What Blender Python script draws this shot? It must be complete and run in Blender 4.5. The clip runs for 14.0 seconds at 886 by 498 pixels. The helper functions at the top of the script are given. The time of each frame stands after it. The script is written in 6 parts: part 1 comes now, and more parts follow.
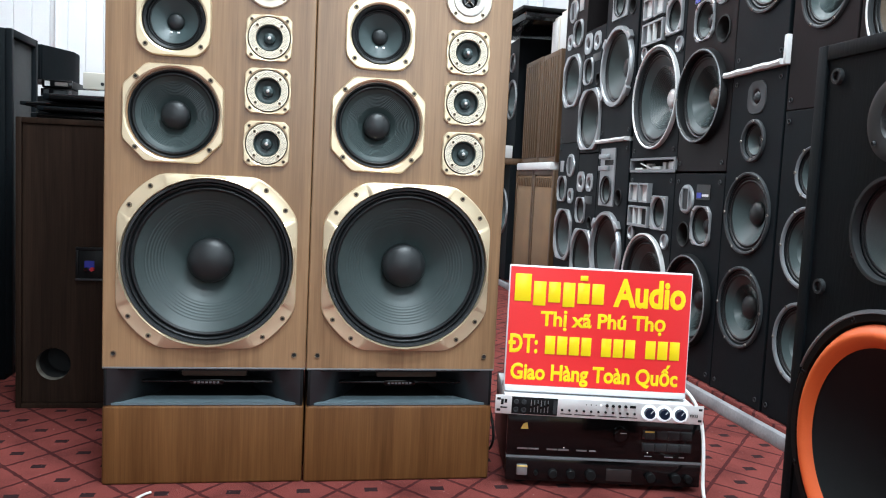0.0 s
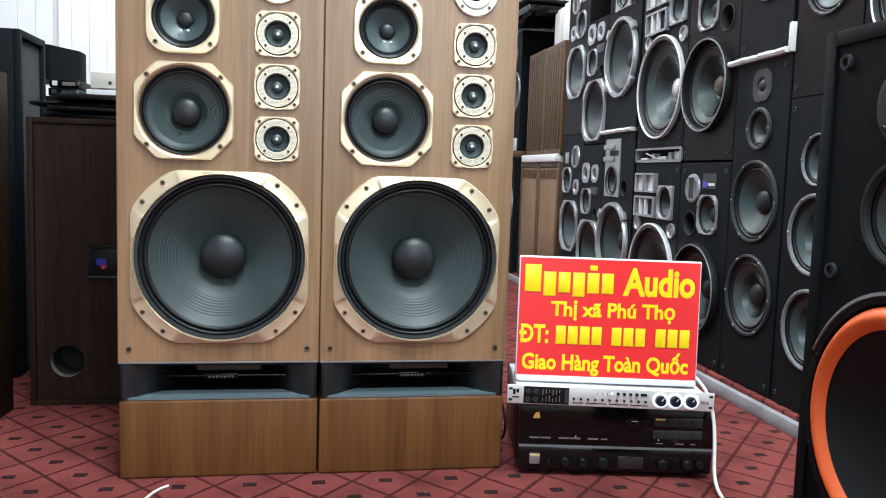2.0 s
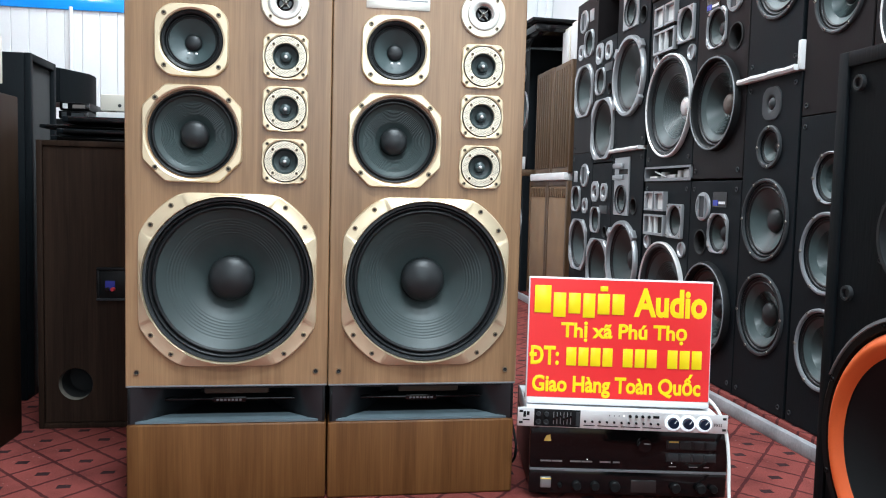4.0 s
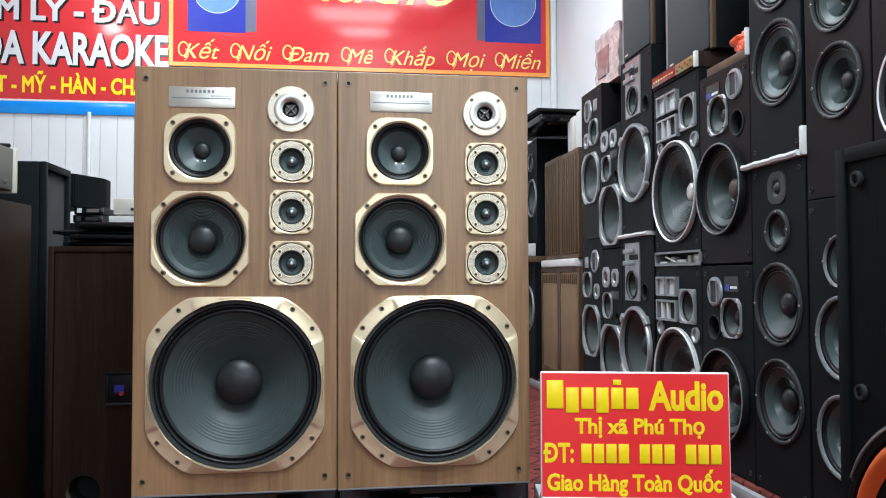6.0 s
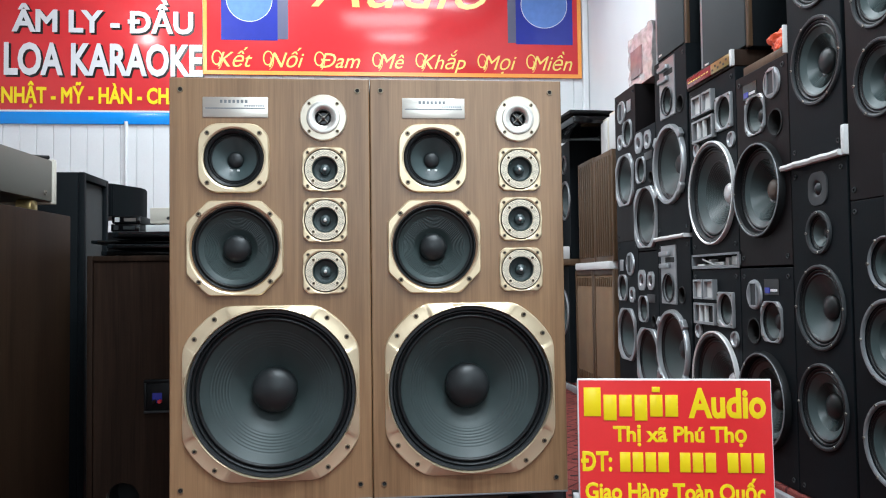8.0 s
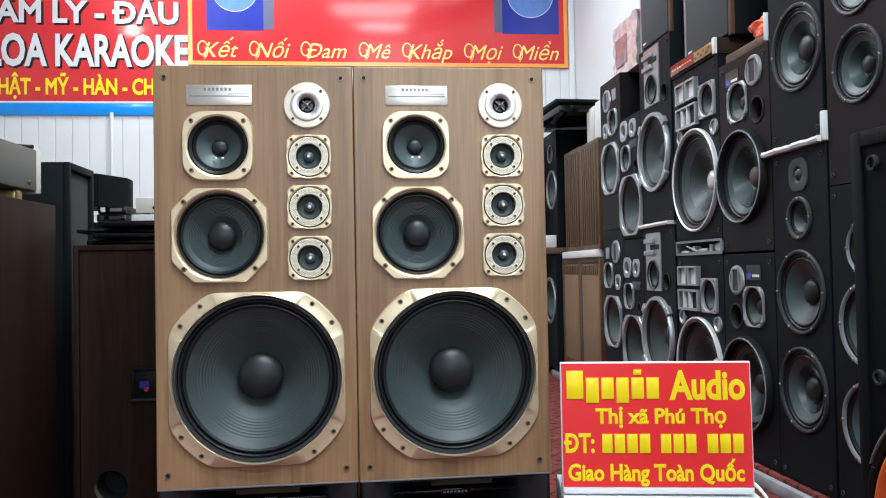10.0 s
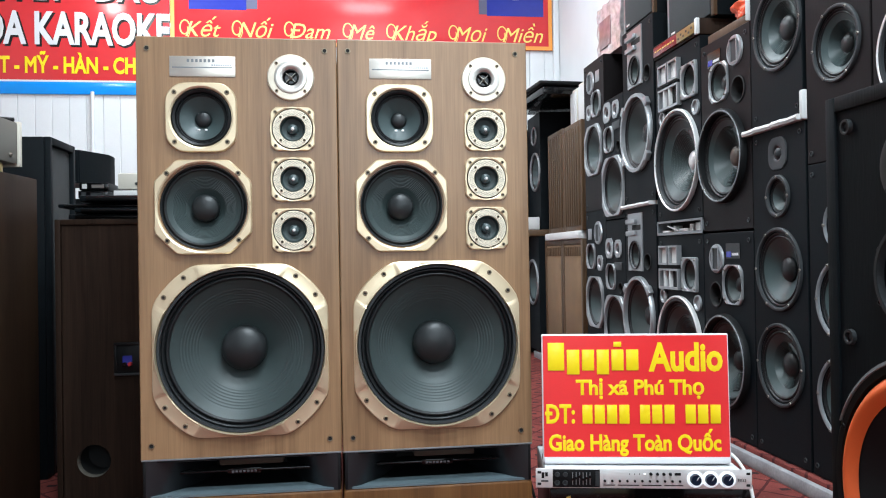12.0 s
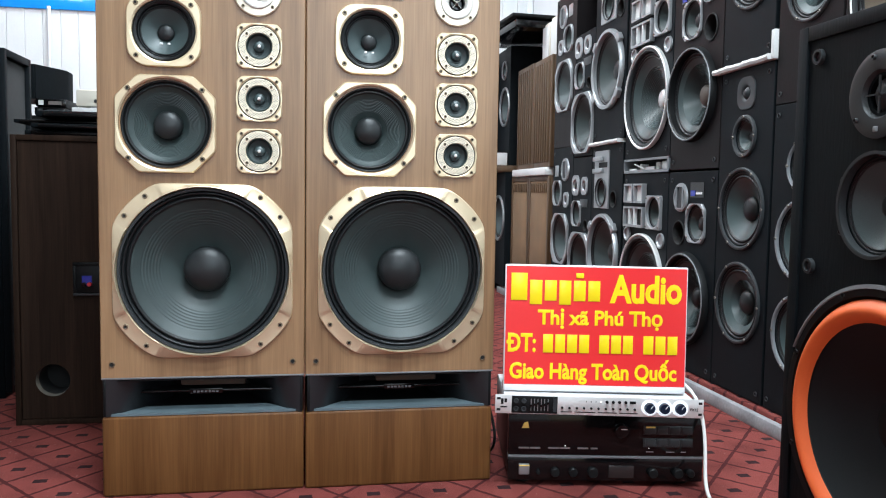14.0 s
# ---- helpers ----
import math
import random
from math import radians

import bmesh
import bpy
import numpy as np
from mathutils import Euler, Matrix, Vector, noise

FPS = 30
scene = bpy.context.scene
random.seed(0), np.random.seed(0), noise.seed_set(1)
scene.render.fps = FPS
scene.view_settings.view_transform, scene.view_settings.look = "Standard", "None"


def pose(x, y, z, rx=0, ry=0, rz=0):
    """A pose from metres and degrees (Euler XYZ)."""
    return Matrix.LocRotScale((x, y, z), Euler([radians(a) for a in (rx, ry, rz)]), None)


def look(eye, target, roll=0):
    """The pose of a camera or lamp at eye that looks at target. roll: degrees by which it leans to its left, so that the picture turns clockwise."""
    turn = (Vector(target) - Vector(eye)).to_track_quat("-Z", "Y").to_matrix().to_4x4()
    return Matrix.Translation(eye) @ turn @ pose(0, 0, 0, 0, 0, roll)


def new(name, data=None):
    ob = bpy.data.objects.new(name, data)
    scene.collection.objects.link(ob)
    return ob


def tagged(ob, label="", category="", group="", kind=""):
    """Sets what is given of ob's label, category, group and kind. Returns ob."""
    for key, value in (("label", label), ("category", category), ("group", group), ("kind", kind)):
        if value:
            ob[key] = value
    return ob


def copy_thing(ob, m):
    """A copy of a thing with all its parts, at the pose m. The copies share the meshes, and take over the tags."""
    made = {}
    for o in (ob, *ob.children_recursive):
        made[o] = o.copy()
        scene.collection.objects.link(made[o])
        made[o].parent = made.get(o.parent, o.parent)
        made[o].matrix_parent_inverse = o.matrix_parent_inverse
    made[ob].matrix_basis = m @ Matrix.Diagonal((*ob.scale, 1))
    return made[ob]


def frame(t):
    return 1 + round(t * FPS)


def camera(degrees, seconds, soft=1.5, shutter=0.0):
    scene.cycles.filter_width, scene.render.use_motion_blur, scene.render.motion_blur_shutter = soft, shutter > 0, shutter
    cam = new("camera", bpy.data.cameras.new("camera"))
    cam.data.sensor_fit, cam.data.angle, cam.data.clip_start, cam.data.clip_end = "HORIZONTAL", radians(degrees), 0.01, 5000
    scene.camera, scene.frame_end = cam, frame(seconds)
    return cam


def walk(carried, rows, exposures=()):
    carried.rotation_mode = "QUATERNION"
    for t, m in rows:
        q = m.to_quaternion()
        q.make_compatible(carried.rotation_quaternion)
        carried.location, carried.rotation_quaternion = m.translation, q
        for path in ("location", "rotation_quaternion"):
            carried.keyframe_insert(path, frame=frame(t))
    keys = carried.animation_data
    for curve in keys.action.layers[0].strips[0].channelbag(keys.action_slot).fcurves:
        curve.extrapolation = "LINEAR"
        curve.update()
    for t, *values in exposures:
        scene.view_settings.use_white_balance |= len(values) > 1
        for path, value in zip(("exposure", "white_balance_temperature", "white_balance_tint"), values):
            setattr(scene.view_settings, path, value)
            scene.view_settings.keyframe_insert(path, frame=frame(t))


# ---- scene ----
cam = camera(58.0, 14.0, 1.1)
PATH = [
    (0, (0.431, -1.836, 0.719), (0.772, 0.127, 0.545), 2.7),
    (0.5, (0.424, -1.84, 0.722), (0.764, 0.123, 0.54), 2.4),
    (1, (0.423, -1.842, 0.718), (0.76, 0.122, 0.542), 2.1),
    (1.5, (0.42, -1.845, 0.717), (0.754, 0.118, 0.534), 1.7),
    (2, (0.414, -1.848, 0.715), (0.746, 0.115, 0.526), 1.8),
    (4.3, (0.417, -1.836, 0.725), (0.715, 0.138, 0.591), 1.3),
    (4.5, (0.433, -1.838, 0.73), (0.716, 0.138, 0.608), 1.1),
    (5, (0.439, -1.83, 0.741), (0.715, 0.15, 0.72), 0.9),
    (5.5, (0.441, -1.828, 0.754), (0.711, 0.153, 0.797), 0.1),
    (6, (0.433, -1.833, 0.749), (0.705, 0.147, 0.816), -0.2),
    (6.5, (0.432, -1.831, 0.745), (0.692, 0.15, 0.822), -0.5),
    (7, (0.433, -1.824, 0.757), (0.665, 0.161, 0.836), -0.7),
    (7.5, (0.432, -1.817, 0.759), (0.624, 0.172, 0.836), -0.7),
    (9.8, (0.44, -1.843, 0.75), (0.642, 0.146, 0.806), -1.1),
    (10, (0.443, -1.839, 0.746), (0.66, 0.149, 0.798), -1.1),
    (10.5, (0.449, -1.841, 0.746), (0.688, 0.144, 0.792), -1.3),
    (11, (0.448, -1.843, 0.742), (0.69, 0.142, 0.786), -1.2),
    (11.5, (0.443, -1.849, 0.729), (0.691, 0.135, 0.765), -1.3),
    (12, (0.442, -1.852, 0.716), (0.699, 0.131, 0.732), -0.9),
    (12.5, (0.44, -1.857, 0.703), (0.742, 0.118, 0.601), 0.3),
    (13, (0.436, -1.859, 0.69), (0.766, 0.108, 0.553), 0.7),
    (13.5, (0.436, -1.857, 0.692), (0.77, 0.11, 0.552), 0.8),
    (14, (0.44, -1.846, 0.694), (0.782, 0.119, 0.552), 0.9),
]
walk(cam, [(t, look(eye, target, roll)) for t, eye, target, roll in PATH], [(0, .2), (2.2, .24), (4.3, .2), (5.5, -.11), (6.5, -.19), (7.5, -.19), (10, -.15), (11.5, -.07), (12.5, .15), (14, .2)])

# ---- light ----
world = bpy.data.worlds.new("world")
scene.world = world
world.use_nodes = True
wn = world.node_tree
sky = wn.nodes.new("ShaderNodeTexSky")
sky.sky_type, sky.sun_disc, sky.sun_elevation, sky.sun_rotation = "NISHITA", False, radians(50), radians(200)
wn.links.new(sky.outputs[0], wn.nodes["Background"].inputs[0])
wn.nodes["Background"].inputs[1].default_value = 0.1


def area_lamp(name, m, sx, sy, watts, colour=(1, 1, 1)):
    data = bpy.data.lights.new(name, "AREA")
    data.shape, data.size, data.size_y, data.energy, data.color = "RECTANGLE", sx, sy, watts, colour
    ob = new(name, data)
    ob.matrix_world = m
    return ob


# added fill lamp behind the camera, where no opening is in view
FRONT_FILL_W = 50
area_lamp("shopfront_daylight", look((0.95, -4.4, 1.95), (0.6, 0, 1.3)), 2.0, 1.8, FRONT_FILL_W, (0.77, 0.91, 1.0))
# added ceiling lamps (x, y, watts), out of view, placed to balance the light
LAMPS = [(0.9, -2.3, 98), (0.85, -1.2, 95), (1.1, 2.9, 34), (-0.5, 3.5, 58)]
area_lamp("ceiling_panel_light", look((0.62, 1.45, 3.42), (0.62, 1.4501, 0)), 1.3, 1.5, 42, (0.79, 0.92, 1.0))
bulb = bpy.data.lights.new("bulb_light", "POINT")
bulb.energy, bulb.shadow_soft_size, bulb.color = 42, 0.085, (0.9, 0.97, 1.0)
new("bulb_light", bulb).matrix_world = pose(-1.24, 2.08, 3.06)
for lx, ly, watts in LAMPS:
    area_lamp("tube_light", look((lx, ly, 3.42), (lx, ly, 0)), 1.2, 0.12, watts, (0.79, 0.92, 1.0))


# ---- materials ----
def nodes_of(m):
    nt = m.node_tree
    return nt, nt.nodes["Principled BSDF"]


def surface(name, colour, rough=0.6, metal=0.0, vary=0.15, scale=40.0, bump=0.15, grain=400.0, stretch=(1, 1, 1), spec=0.5, dust=0.0, per_object=0.0):
    """A painted, moulded or metal surface: broad blotches, fine grain and relief."""
    m = bpy.data.materials.new(name)
    m.use_nodes = True
    nt, b = nodes_of(m)
    N, L = nt.nodes.new, nt.links.new
    tc = N("ShaderNodeTexCoord")
    mp = N("ShaderNodeMapping")
    mp.inputs["Scale"].default_value = stretch
    L(tc.outputs["Object"], mp.inputs[0])
    n1 = N("ShaderNodeTexNoise")
    n1.inputs["Scale"].default_value, n1.inputs["Detail"].default_value = scale * 0.2, 5
    n2 = N("ShaderNodeTexNoise")
    n2.inputs["Scale"].default_value, n2.inputs["Detail"].default_value = grain, 3
    L(mp.outputs[0], n1.inputs[0]), L(mp.outputs[0], n2.inputs[0])
    ad = N("ShaderNodeMath")
    ad.operation = "MULTIPLY_ADD"
    ad.inputs[1].default_value = 0.5
    L(n2.outputs["Fac"], ad.inputs[0]), L(n1.outputs["Fac"], ad.inputs[2])
    rg = N("ShaderNodeMapRange")
    rg.inputs["From Min"].default_value, rg.inputs["From Max"].default_value = 0.45, 1.05
    rg.inputs["To Min"].default_value, rg.inputs["To Max"].default_value = 1 - vary, 1 + vary
    L(ad.outputs[0], rg.inputs[0])
    mx = N("ShaderNodeMix")
    mx.data_type, mx.blend_type = "RGBA", "MULTIPLY"
    mx.inputs["Factor"].default_value = 1
    mx.inputs[6].default_value = (*colour, 1)
    L(rg.outputs[0], mx.inputs[7])
    L(mx.outputs[2], b.inputs["Base Color"])
    rr = N("ShaderNodeMapRange")
    rr.inputs["To Min"].default_value, rr.inputs["To Max"].default_value = max(0.03, rough * 0.82), min(1, rough * 1.18)
    L(n1.outputs["Fac"], rr.inputs[0]), L(rr.outputs[0], b.inputs["Roughness"])
    b.inputs["Metallic"].default_value = metal
    b.inputs["Specular IOR Level"].default_value = spec
    if bump:
        bp = N("ShaderNodeBump")
        bp.inputs["Strength"].default_value, bp.inputs["Distance"].default_value = bump, 0.0006
        L(n2.outputs["Fac"], bp.inputs["Height"]), L(bp.outputs[0], b.inputs["Normal"])
    return m


def wood(name, dark, light, rough=0.42, scale=1.0, spec=0.35):
    """Upright veneer grain: long fibres, slow figure and pores."""
    m = bpy.data.materials.new(name)
    m.use_nodes = True
    nt, b = nodes_of(m)
    N, L = nt.nodes.new, nt.links.new
    tc, oi = N("ShaderNodeTexCoord"), N("ShaderNodeObjectInfo")
    of = N("ShaderNodeVectorMath")
    of.operation = "MULTIPLY_ADD"
    of.inputs[1].default_value = (7.3, 7.3, 7.3)
    L(oi.outputs["Random"], of.inputs[0]), L(tc.outputs["Object"], of.inputs[2])
    facs = []
    for sc, det, st in ((14 * scale, 4, (1, 1, 0.06)), (150 * scale, 3, (1, 1, 0.035)), (520 * scale, 2, (1, 1, 0.02))):
        mp = N("ShaderNodeMapping")
        mp.inputs["Scale"].default_value = st
        L(of.outputs[0], mp.inputs[0])
        n = N("ShaderNodeTexNoise")
        n.inputs["Scale"].default_value, n.inputs["Detail"].default_value = sc, det
        n.inputs["Distortion"].default_value = 0.6 if sc < 20 * scale else 0.1
        L(mp.outputs[0], n.inputs[0])
        facs.append(n)
    a = N("ShaderNodeMath")
    a.operation = "MULTIPLY_ADD"
    a.inputs[1].default_value = 0.55
    L(facs[1].outputs["Fac"], a.inputs[0]), L(facs[0].outputs["Fac"], a.inputs[2])
    a2 = N("ShaderNodeMath")
    a2.operation = "MULTIPLY_ADD"
    a2.inputs[1].default_value = 0.4
    L(facs[2].outputs["Fac"], a2.inputs[0]), L(a.outputs[0], a2.inputs[2])
    cr = N("ShaderNodeValToRGB")
    cr.color_ramp.elements[0].position, cr.color_ramp.elements[0].color = 0.32, (*dark, 1)
    cr.color_ramp.elements[1].position, cr.color_ramp.elements[1].color = 0.72, (*light, 1)
    sc2 = N("ShaderNodeMath")
    sc2.operation = "MULTIPLY"
    sc2.inputs[1].default_value = 0.52
    L(a2.outputs[0], sc2.inputs[0]), L(sc2.outputs[0], cr.inputs[0]), L(cr.outputs[0], b.inputs["Base Color"])
    b.inputs["Roughness"].default_value = rough
    b.inputs["Specular IOR Level"].default_value = spec
    bp = N("ShaderNodeBump")
    bp.inputs["Strength"].default_value, bp.inputs["Distance"].default_value = 0.12, 0.0005
    L(facs[2].outputs["Fac"], bp.inputs["Height"]), L(bp.outputs[0], b.inputs["Normal"])
    return m


def lamp_glow(name, colour, strength):
    m = bpy.data.materials.new(name)
    m.use_nodes = True
    nt, b = nodes_of(m)
    b.inputs["Emission Color"].default_value, b.inputs["Emission Strength"].default_value = (*colour, 1), strength
    return m


WALNUT = wood("walnut_veneer", (0.142, 0.074, 0.034), (0.330, 0.193, 0.098), 0.36, 1.0, 0.6)
DARKWOOD = wood("dark_wood_veneer", (0.0095, 0.0055, 0.0039), (0.038, 0.0215, 0.0145), 0.55, 1.0, 0.07)
DARKBROWN = wood("dark_brown_veneer", (0.007, 0.0036, 0.0023), (0.030, 0.0165, 0.0092), 0.55, 1.0, 0.08)
OAKSLAT = wood("oak_slats", (0.050, 0.026, 0.011), (0.125, 0.068, 0.032), 0.5)
GOLD = surface("champagne_metal", (0.70, 0.575, 0.390), 0.36, 0.65, 0.06, 30, 0.05, 900)
GOLDMESH = surface("pale_gold", (0.78, 0.69, 0.54), 0.42, 0.3, 0.06, 30, 0.1, 900)
SILVER = surface("brushed_aluminium", (0.74, 0.74, 0.73), 0.36, 0.5, 0.06, 30, 0.08, 500, (1, 1, 14))
PLATE = surface("brushed_plate", (0.66, 0.62, 0.56), 0.30, 0.85, 0.08, 30, 0.08, 500, (1, 1, 14))
DISCRIM = surface("champagne_spun_rim", (0.66, 0.59, 0.48), 0.36, 0.6, 0.04, 30, 0.03, 700)
DISC = surface("spun_aluminium", (0.58, 0.555, 0.51), 0.32, 0.85, 0.04, 30, 0.03, 700)
GREYPLASTIC = surface("pale_grey_plastic", (0.31, 0.32, 0.33), 0.30, 0.6, 0.10, 30, 0.1, 500)
DARKGREY = surface("dark_grey_plastic", (0.026, 0.029, 0.031), 0.45, 0.0, 0.15, 30, 0.1, 500, spec=0.3)
CONE = surface("paper_cone", (0.030, 0.044, 0.0435), 0.45, 0.0, 0.22, 60, 0.25, 700, spec=0.4)
CONEGREY = surface("grey_paper_cone", (0.036, 0.055, 0.056), 0.40, 0.0, 0.22, 60, 0.25, 700, spec=0.5)
CAP = surface("dust_cap", (0.012, 0.0145, 0.0155), 0.42, 0.0, 0.2, 60, 0.2, 600, spec=0.4)
BLACKCONE = surface("black_pulp_cone", (0.006, 0.0075, 0.008), 0.55, 0.0, 0.25, 60, 0.2, 600, spec=0.2)
RUBBER = surface("rubber_surround", (0.006, 0.0072, 0.008), 0.4, 0.0, 0.2, 60, 0.1, 500, spec=0.3)
BLACKASH = surface("black_ash_vinyl", (0.0030, 0.0050, 0.0066), 0.6, 0.0, 0.4, 40, 0.5, 260, (1, 1, 0.12), 0.11)
BLACKGLOSS = surface("black_gloss", (0.004, 0.004, 0.0045), 0.12, 0.0, 0.1, 30, 0.02, 200, spec=0.35)
BLACKPLASTIC = surface("black_plastic", (0.007, 0.0075, 0.008), 0.42, 0.0, 0.2, 40, 0.15, 500, spec=0.15)
BROWNBLACK = surface("brown_black_vinyl", (0.0070, 0.0054, 0.0058), 0.5, 0.0, 0.3, 40, 0.4, 260, (1, 1, 0.12), 0.10)
HORNGREY = surface("horn_grey_plastic", (0.10, 0.135, 0.15), 0.33, 0.0, 0.15, 30, 0.1, 500)
ORANGE = surface("orange_rubber", (0.66, 0.105, 0.020), 0.5, 0.0, 0.08, 20, 0.12, 600)
SCREWBROWN = surface("bronzed_screw", (0.24, 0.19, 0.13), 0.38, 0.8, 0.2, 30, 0.0)
SCREW = surface("screw_steel", (0.25, 0.23, 0.20), 0.4, 0.9, 0.1, 30, 0.0)
# near-black colour that stands in for the shade inside holes and recesses
BLACKHOLE = surface("recess_shade_black", (0.006, 0.006, 0.006), 0.9, 0.0, 0.2, 30, 0.2, 300)
WHITEPAINT = surface("white_paint", (0.68, 0.69, 0.70), 0.55, 0.0, 0.05, 15, 0.1, 120)
FOAM = surface("white_foam", (0.60, 0.60, 0.59), 0.7, 0.0, 0.08, 40, 0.4, 200)
CEILING = surface("ceiling_white", (0.75, 0.76, 0.76), 0.7, 0.0, 0.05, 10, 0.1, 100)
SIGNRED = surface("sign_red_print", (0.78, 0.032, 0.034), 0.3, 0.0, 0.04, 10, 0.0)
SIGNYELLOW = surface("sign_yellow_print", (0.90, 0.68, 0.012), 0.3, 0.0, 0.03, 10, 0.0)
BANNERRED = surface("banner_red_print", (0.66, 0.034, 0.040), 0.15, 0.0, 0.05, 6, 0.02, 20)
BANNERBLUE = surface("banner_blue_print", (0.0, 0.24, 0.72), 0.2, 0.0, 0.05, 6, 0.02, 20)
NAVY = surface("banner_navy_print", (0.018, 0.030, 0.28), 0.2, 0.0, 0.1, 6, 0.02, 20)
PALEBLUE = surface("banner_pale_blue_print", (0.10, 0.20, 0.50), 0.2, 0.0, 0.2, 6, 0.02, 20)
PRINTWHITE = surface("white_print", (0.70, 0.70, 0.72), 0.25, 0.0, 0.03, 6, 0.0)
PRINTBLACK = surface("black_print", (0.010, 0.010, 0.010), 0.25, 0.0, 0.03, 6, 0.0)
PRINTGOLD = surface("gold_print", (0.86, 0.62, 0.16), 0.25, 0.0, 0.06, 6, 0.0)
BEIGE = surface("cream_metal", (0.62, 0.58, 0.50), 0.45, 0.1, 0.06, 20, 0.1, 300)
TUBE = lamp_glow("ceiling_fitting_glow", (0.95, 0.98, 1.0), 6.0)
COLLAR = lamp_glow("lit_collar", (0.75, 0.88, 1.0), 0.8)
BULB = lamp_glow("bulb_glass", (0.95, 0.98, 1.0), 40.0)
LED = lamp_glow("led_white", (0.85, 0.92, 1.0), 1.6)


def carpet():
    m = bpy.data.materials.new("red_patterned_carpet")
    m.use_nodes = True
    nt, b = nodes_of(m)
    N, L = nt.nodes.new, nt.links.new

    def maths(op, a, c=None, d=None):
        n = N("ShaderNodeMath")
        n.operation = op
        for i, v in enumerate((a, c, d)):
            if v is None:
                continue
            if isinstance(v, (int, float)):
                n.inputs[i].default_value = v
            else:
                L(v, n.inputs[i])
        return n.outputs[0]

    tc = N("ShaderNodeTexCoord")
    wob = N("ShaderNodeTexNoise")
    wob.inputs["Scale"].default_value = 60
    L(tc.outputs["Object"], wob.inputs[0])
    jig = N("ShaderNodeVectorMath")
    jig.operation = "MULTIPLY_ADD"
    jig.inputs[1].default_value = (0.008, 0.008, 0)
    L(wob.outputs["Color"], jig.inputs[0]), L(tc.outputs["Object"], jig.inputs[2])
    mp = N("ShaderNodeMapping")
    mp.inputs["Rotation"].default_value = (0, 0, radians(CARPET_TURN))
    mp.inputs["Location"].default_value = (*CARPET_SHIFT, 0)
    L(jig.outputs[0], mp.inputs[0])
    sp = N("ShaderNodeSeparateXYZ")
    L(mp.outputs[0], sp.inputs[0])
    u = maths("DIVIDE", sp.outputs[0], CARPET_U)
    v = maths("DIVIDE", sp.outputs[1], CARPET_V)
    p, q = maths("ADD", u, v), maths("SUBTRACT", u, v)
    cp, cq = (maths("SUBTRACT", maths("FRACT", w), 0.5) for w in (p, q))
    fp, fq = maths("ABSOLUTE", cp), maths("ABSOLUTE", cq)
    line = maths("GREATER_THAN", maths("MAXIMUM", fp, fq), 0.461)
    du = maths("ABSOLUTE", maths("ADD", cp, cq))
    dv = maths("ABSOLUTE", maths("SUBTRACT", cp, cq))
    dot = maths("MULTIPLY", maths("LESS_THAN", du, 0.20), maths("LESS_THAN", dv, 0.13))
    pile = N("ShaderNodeTexNoise")
    pile.inputs["Scale"].default_value, pile.inputs["Detail"].default_value = 420, 4
    L(tc.outputs["Object"], pile.inputs[0])
    broad = N("ShaderNodeTexNoise")
    broad.inputs["Scale"].default_value, broad.inputs["Detail"].default_value = 7, 6
    L(tc.outputs["Object"], broad.inputs[0])
    tone = maths("MULTIPLY_ADD", pile.outputs["Fac"], 0.9, maths("MULTIPLY", broad.outputs["Fac"], 0.9))
    ramp = N("ShaderNodeValToRGB")
    ramp.color_ramp.elements[0].position, ramp.color_ramp.elements[0].color = 0.50, (0.024, 0.0045, 0.0055, 1)
    ramp.color_ramp.elements[1].position, ramp.color_ramp.elements[1].color = 1.15 / 1.2, (0.19, 0.046, 0.039, 1)
    L(tone, ramp.inputs[0])
    lint = N("ShaderNodeTexNoise")
    lint.inputs["Scale"].default_value, lint.inputs["Detail"].default_value = 130, 2
    L(tc.outputs["Object"], lint.inputs[0])
    specks = maths("GREATER_THAN", lint.outputs["Fac"], 0.74)
    mk = N("ShaderNodeMix")
    mk.data_type = "RGBA"
    mk.inputs[7].default_value = (0.030, 0.006, 0.008, 1)
    L(maths("MULTIPLY", line, 0.78), mk.inputs["Factor"]), L(ramp.outputs[0], mk.inputs[6])
    mk2 = N("ShaderNodeMix")
    mk2.data_type = "RGBA"
    mk2.inputs[7].default_value = (0.016, 0.010, 0.012, 1)
    L(maths("MULTIPLY", dot, 0.92), mk2.inputs["Factor"]), L(mk.outputs[2], mk2.inputs[6])
    mk3 = N("ShaderNodeMix")
    mk3.data_type = "RGBA"
    mk3.inputs[7].default_value = (0.55, 0.42, 0.38, 1)
    L(maths("MULTIPLY", specks, 0.5), mk3.inputs["Factor"]), L(mk2.outputs[2], mk3.inputs[6])
    L(mk3.outputs[2], b.inputs["Base Color"])
    b.inputs["Roughness"].default_value = 0.95
    b.inputs["Specular IOR Level"].default_value = 0.1
    bp = N("ShaderNodeBump")
    bp.inputs["Strength"].default_value, bp.inputs["Distance"].default_value = 0.6, 0.003
    L(pile.outputs["Fac"], bp.inputs["Height"]), L(bp.outputs[0], b.inputs["Normal"])
    return m


PLINTHWOOD = wood("warm_walnut_veneer", (0.068, 0.0245, 0.006), (0.178, 0.078, 0.025), 0.5, 0.8, 0.22)
MIDGREY = surface("mid_grey_plastic", (0.17, 0.18, 0.19), 0.42, 0.2, 0.12, 30, 0.1, 500)
BOARD = surface("scuffed_white_board", (0.26, 0.26, 0.27), 0.55, 0, 0.35, 60, 0.3, 120)
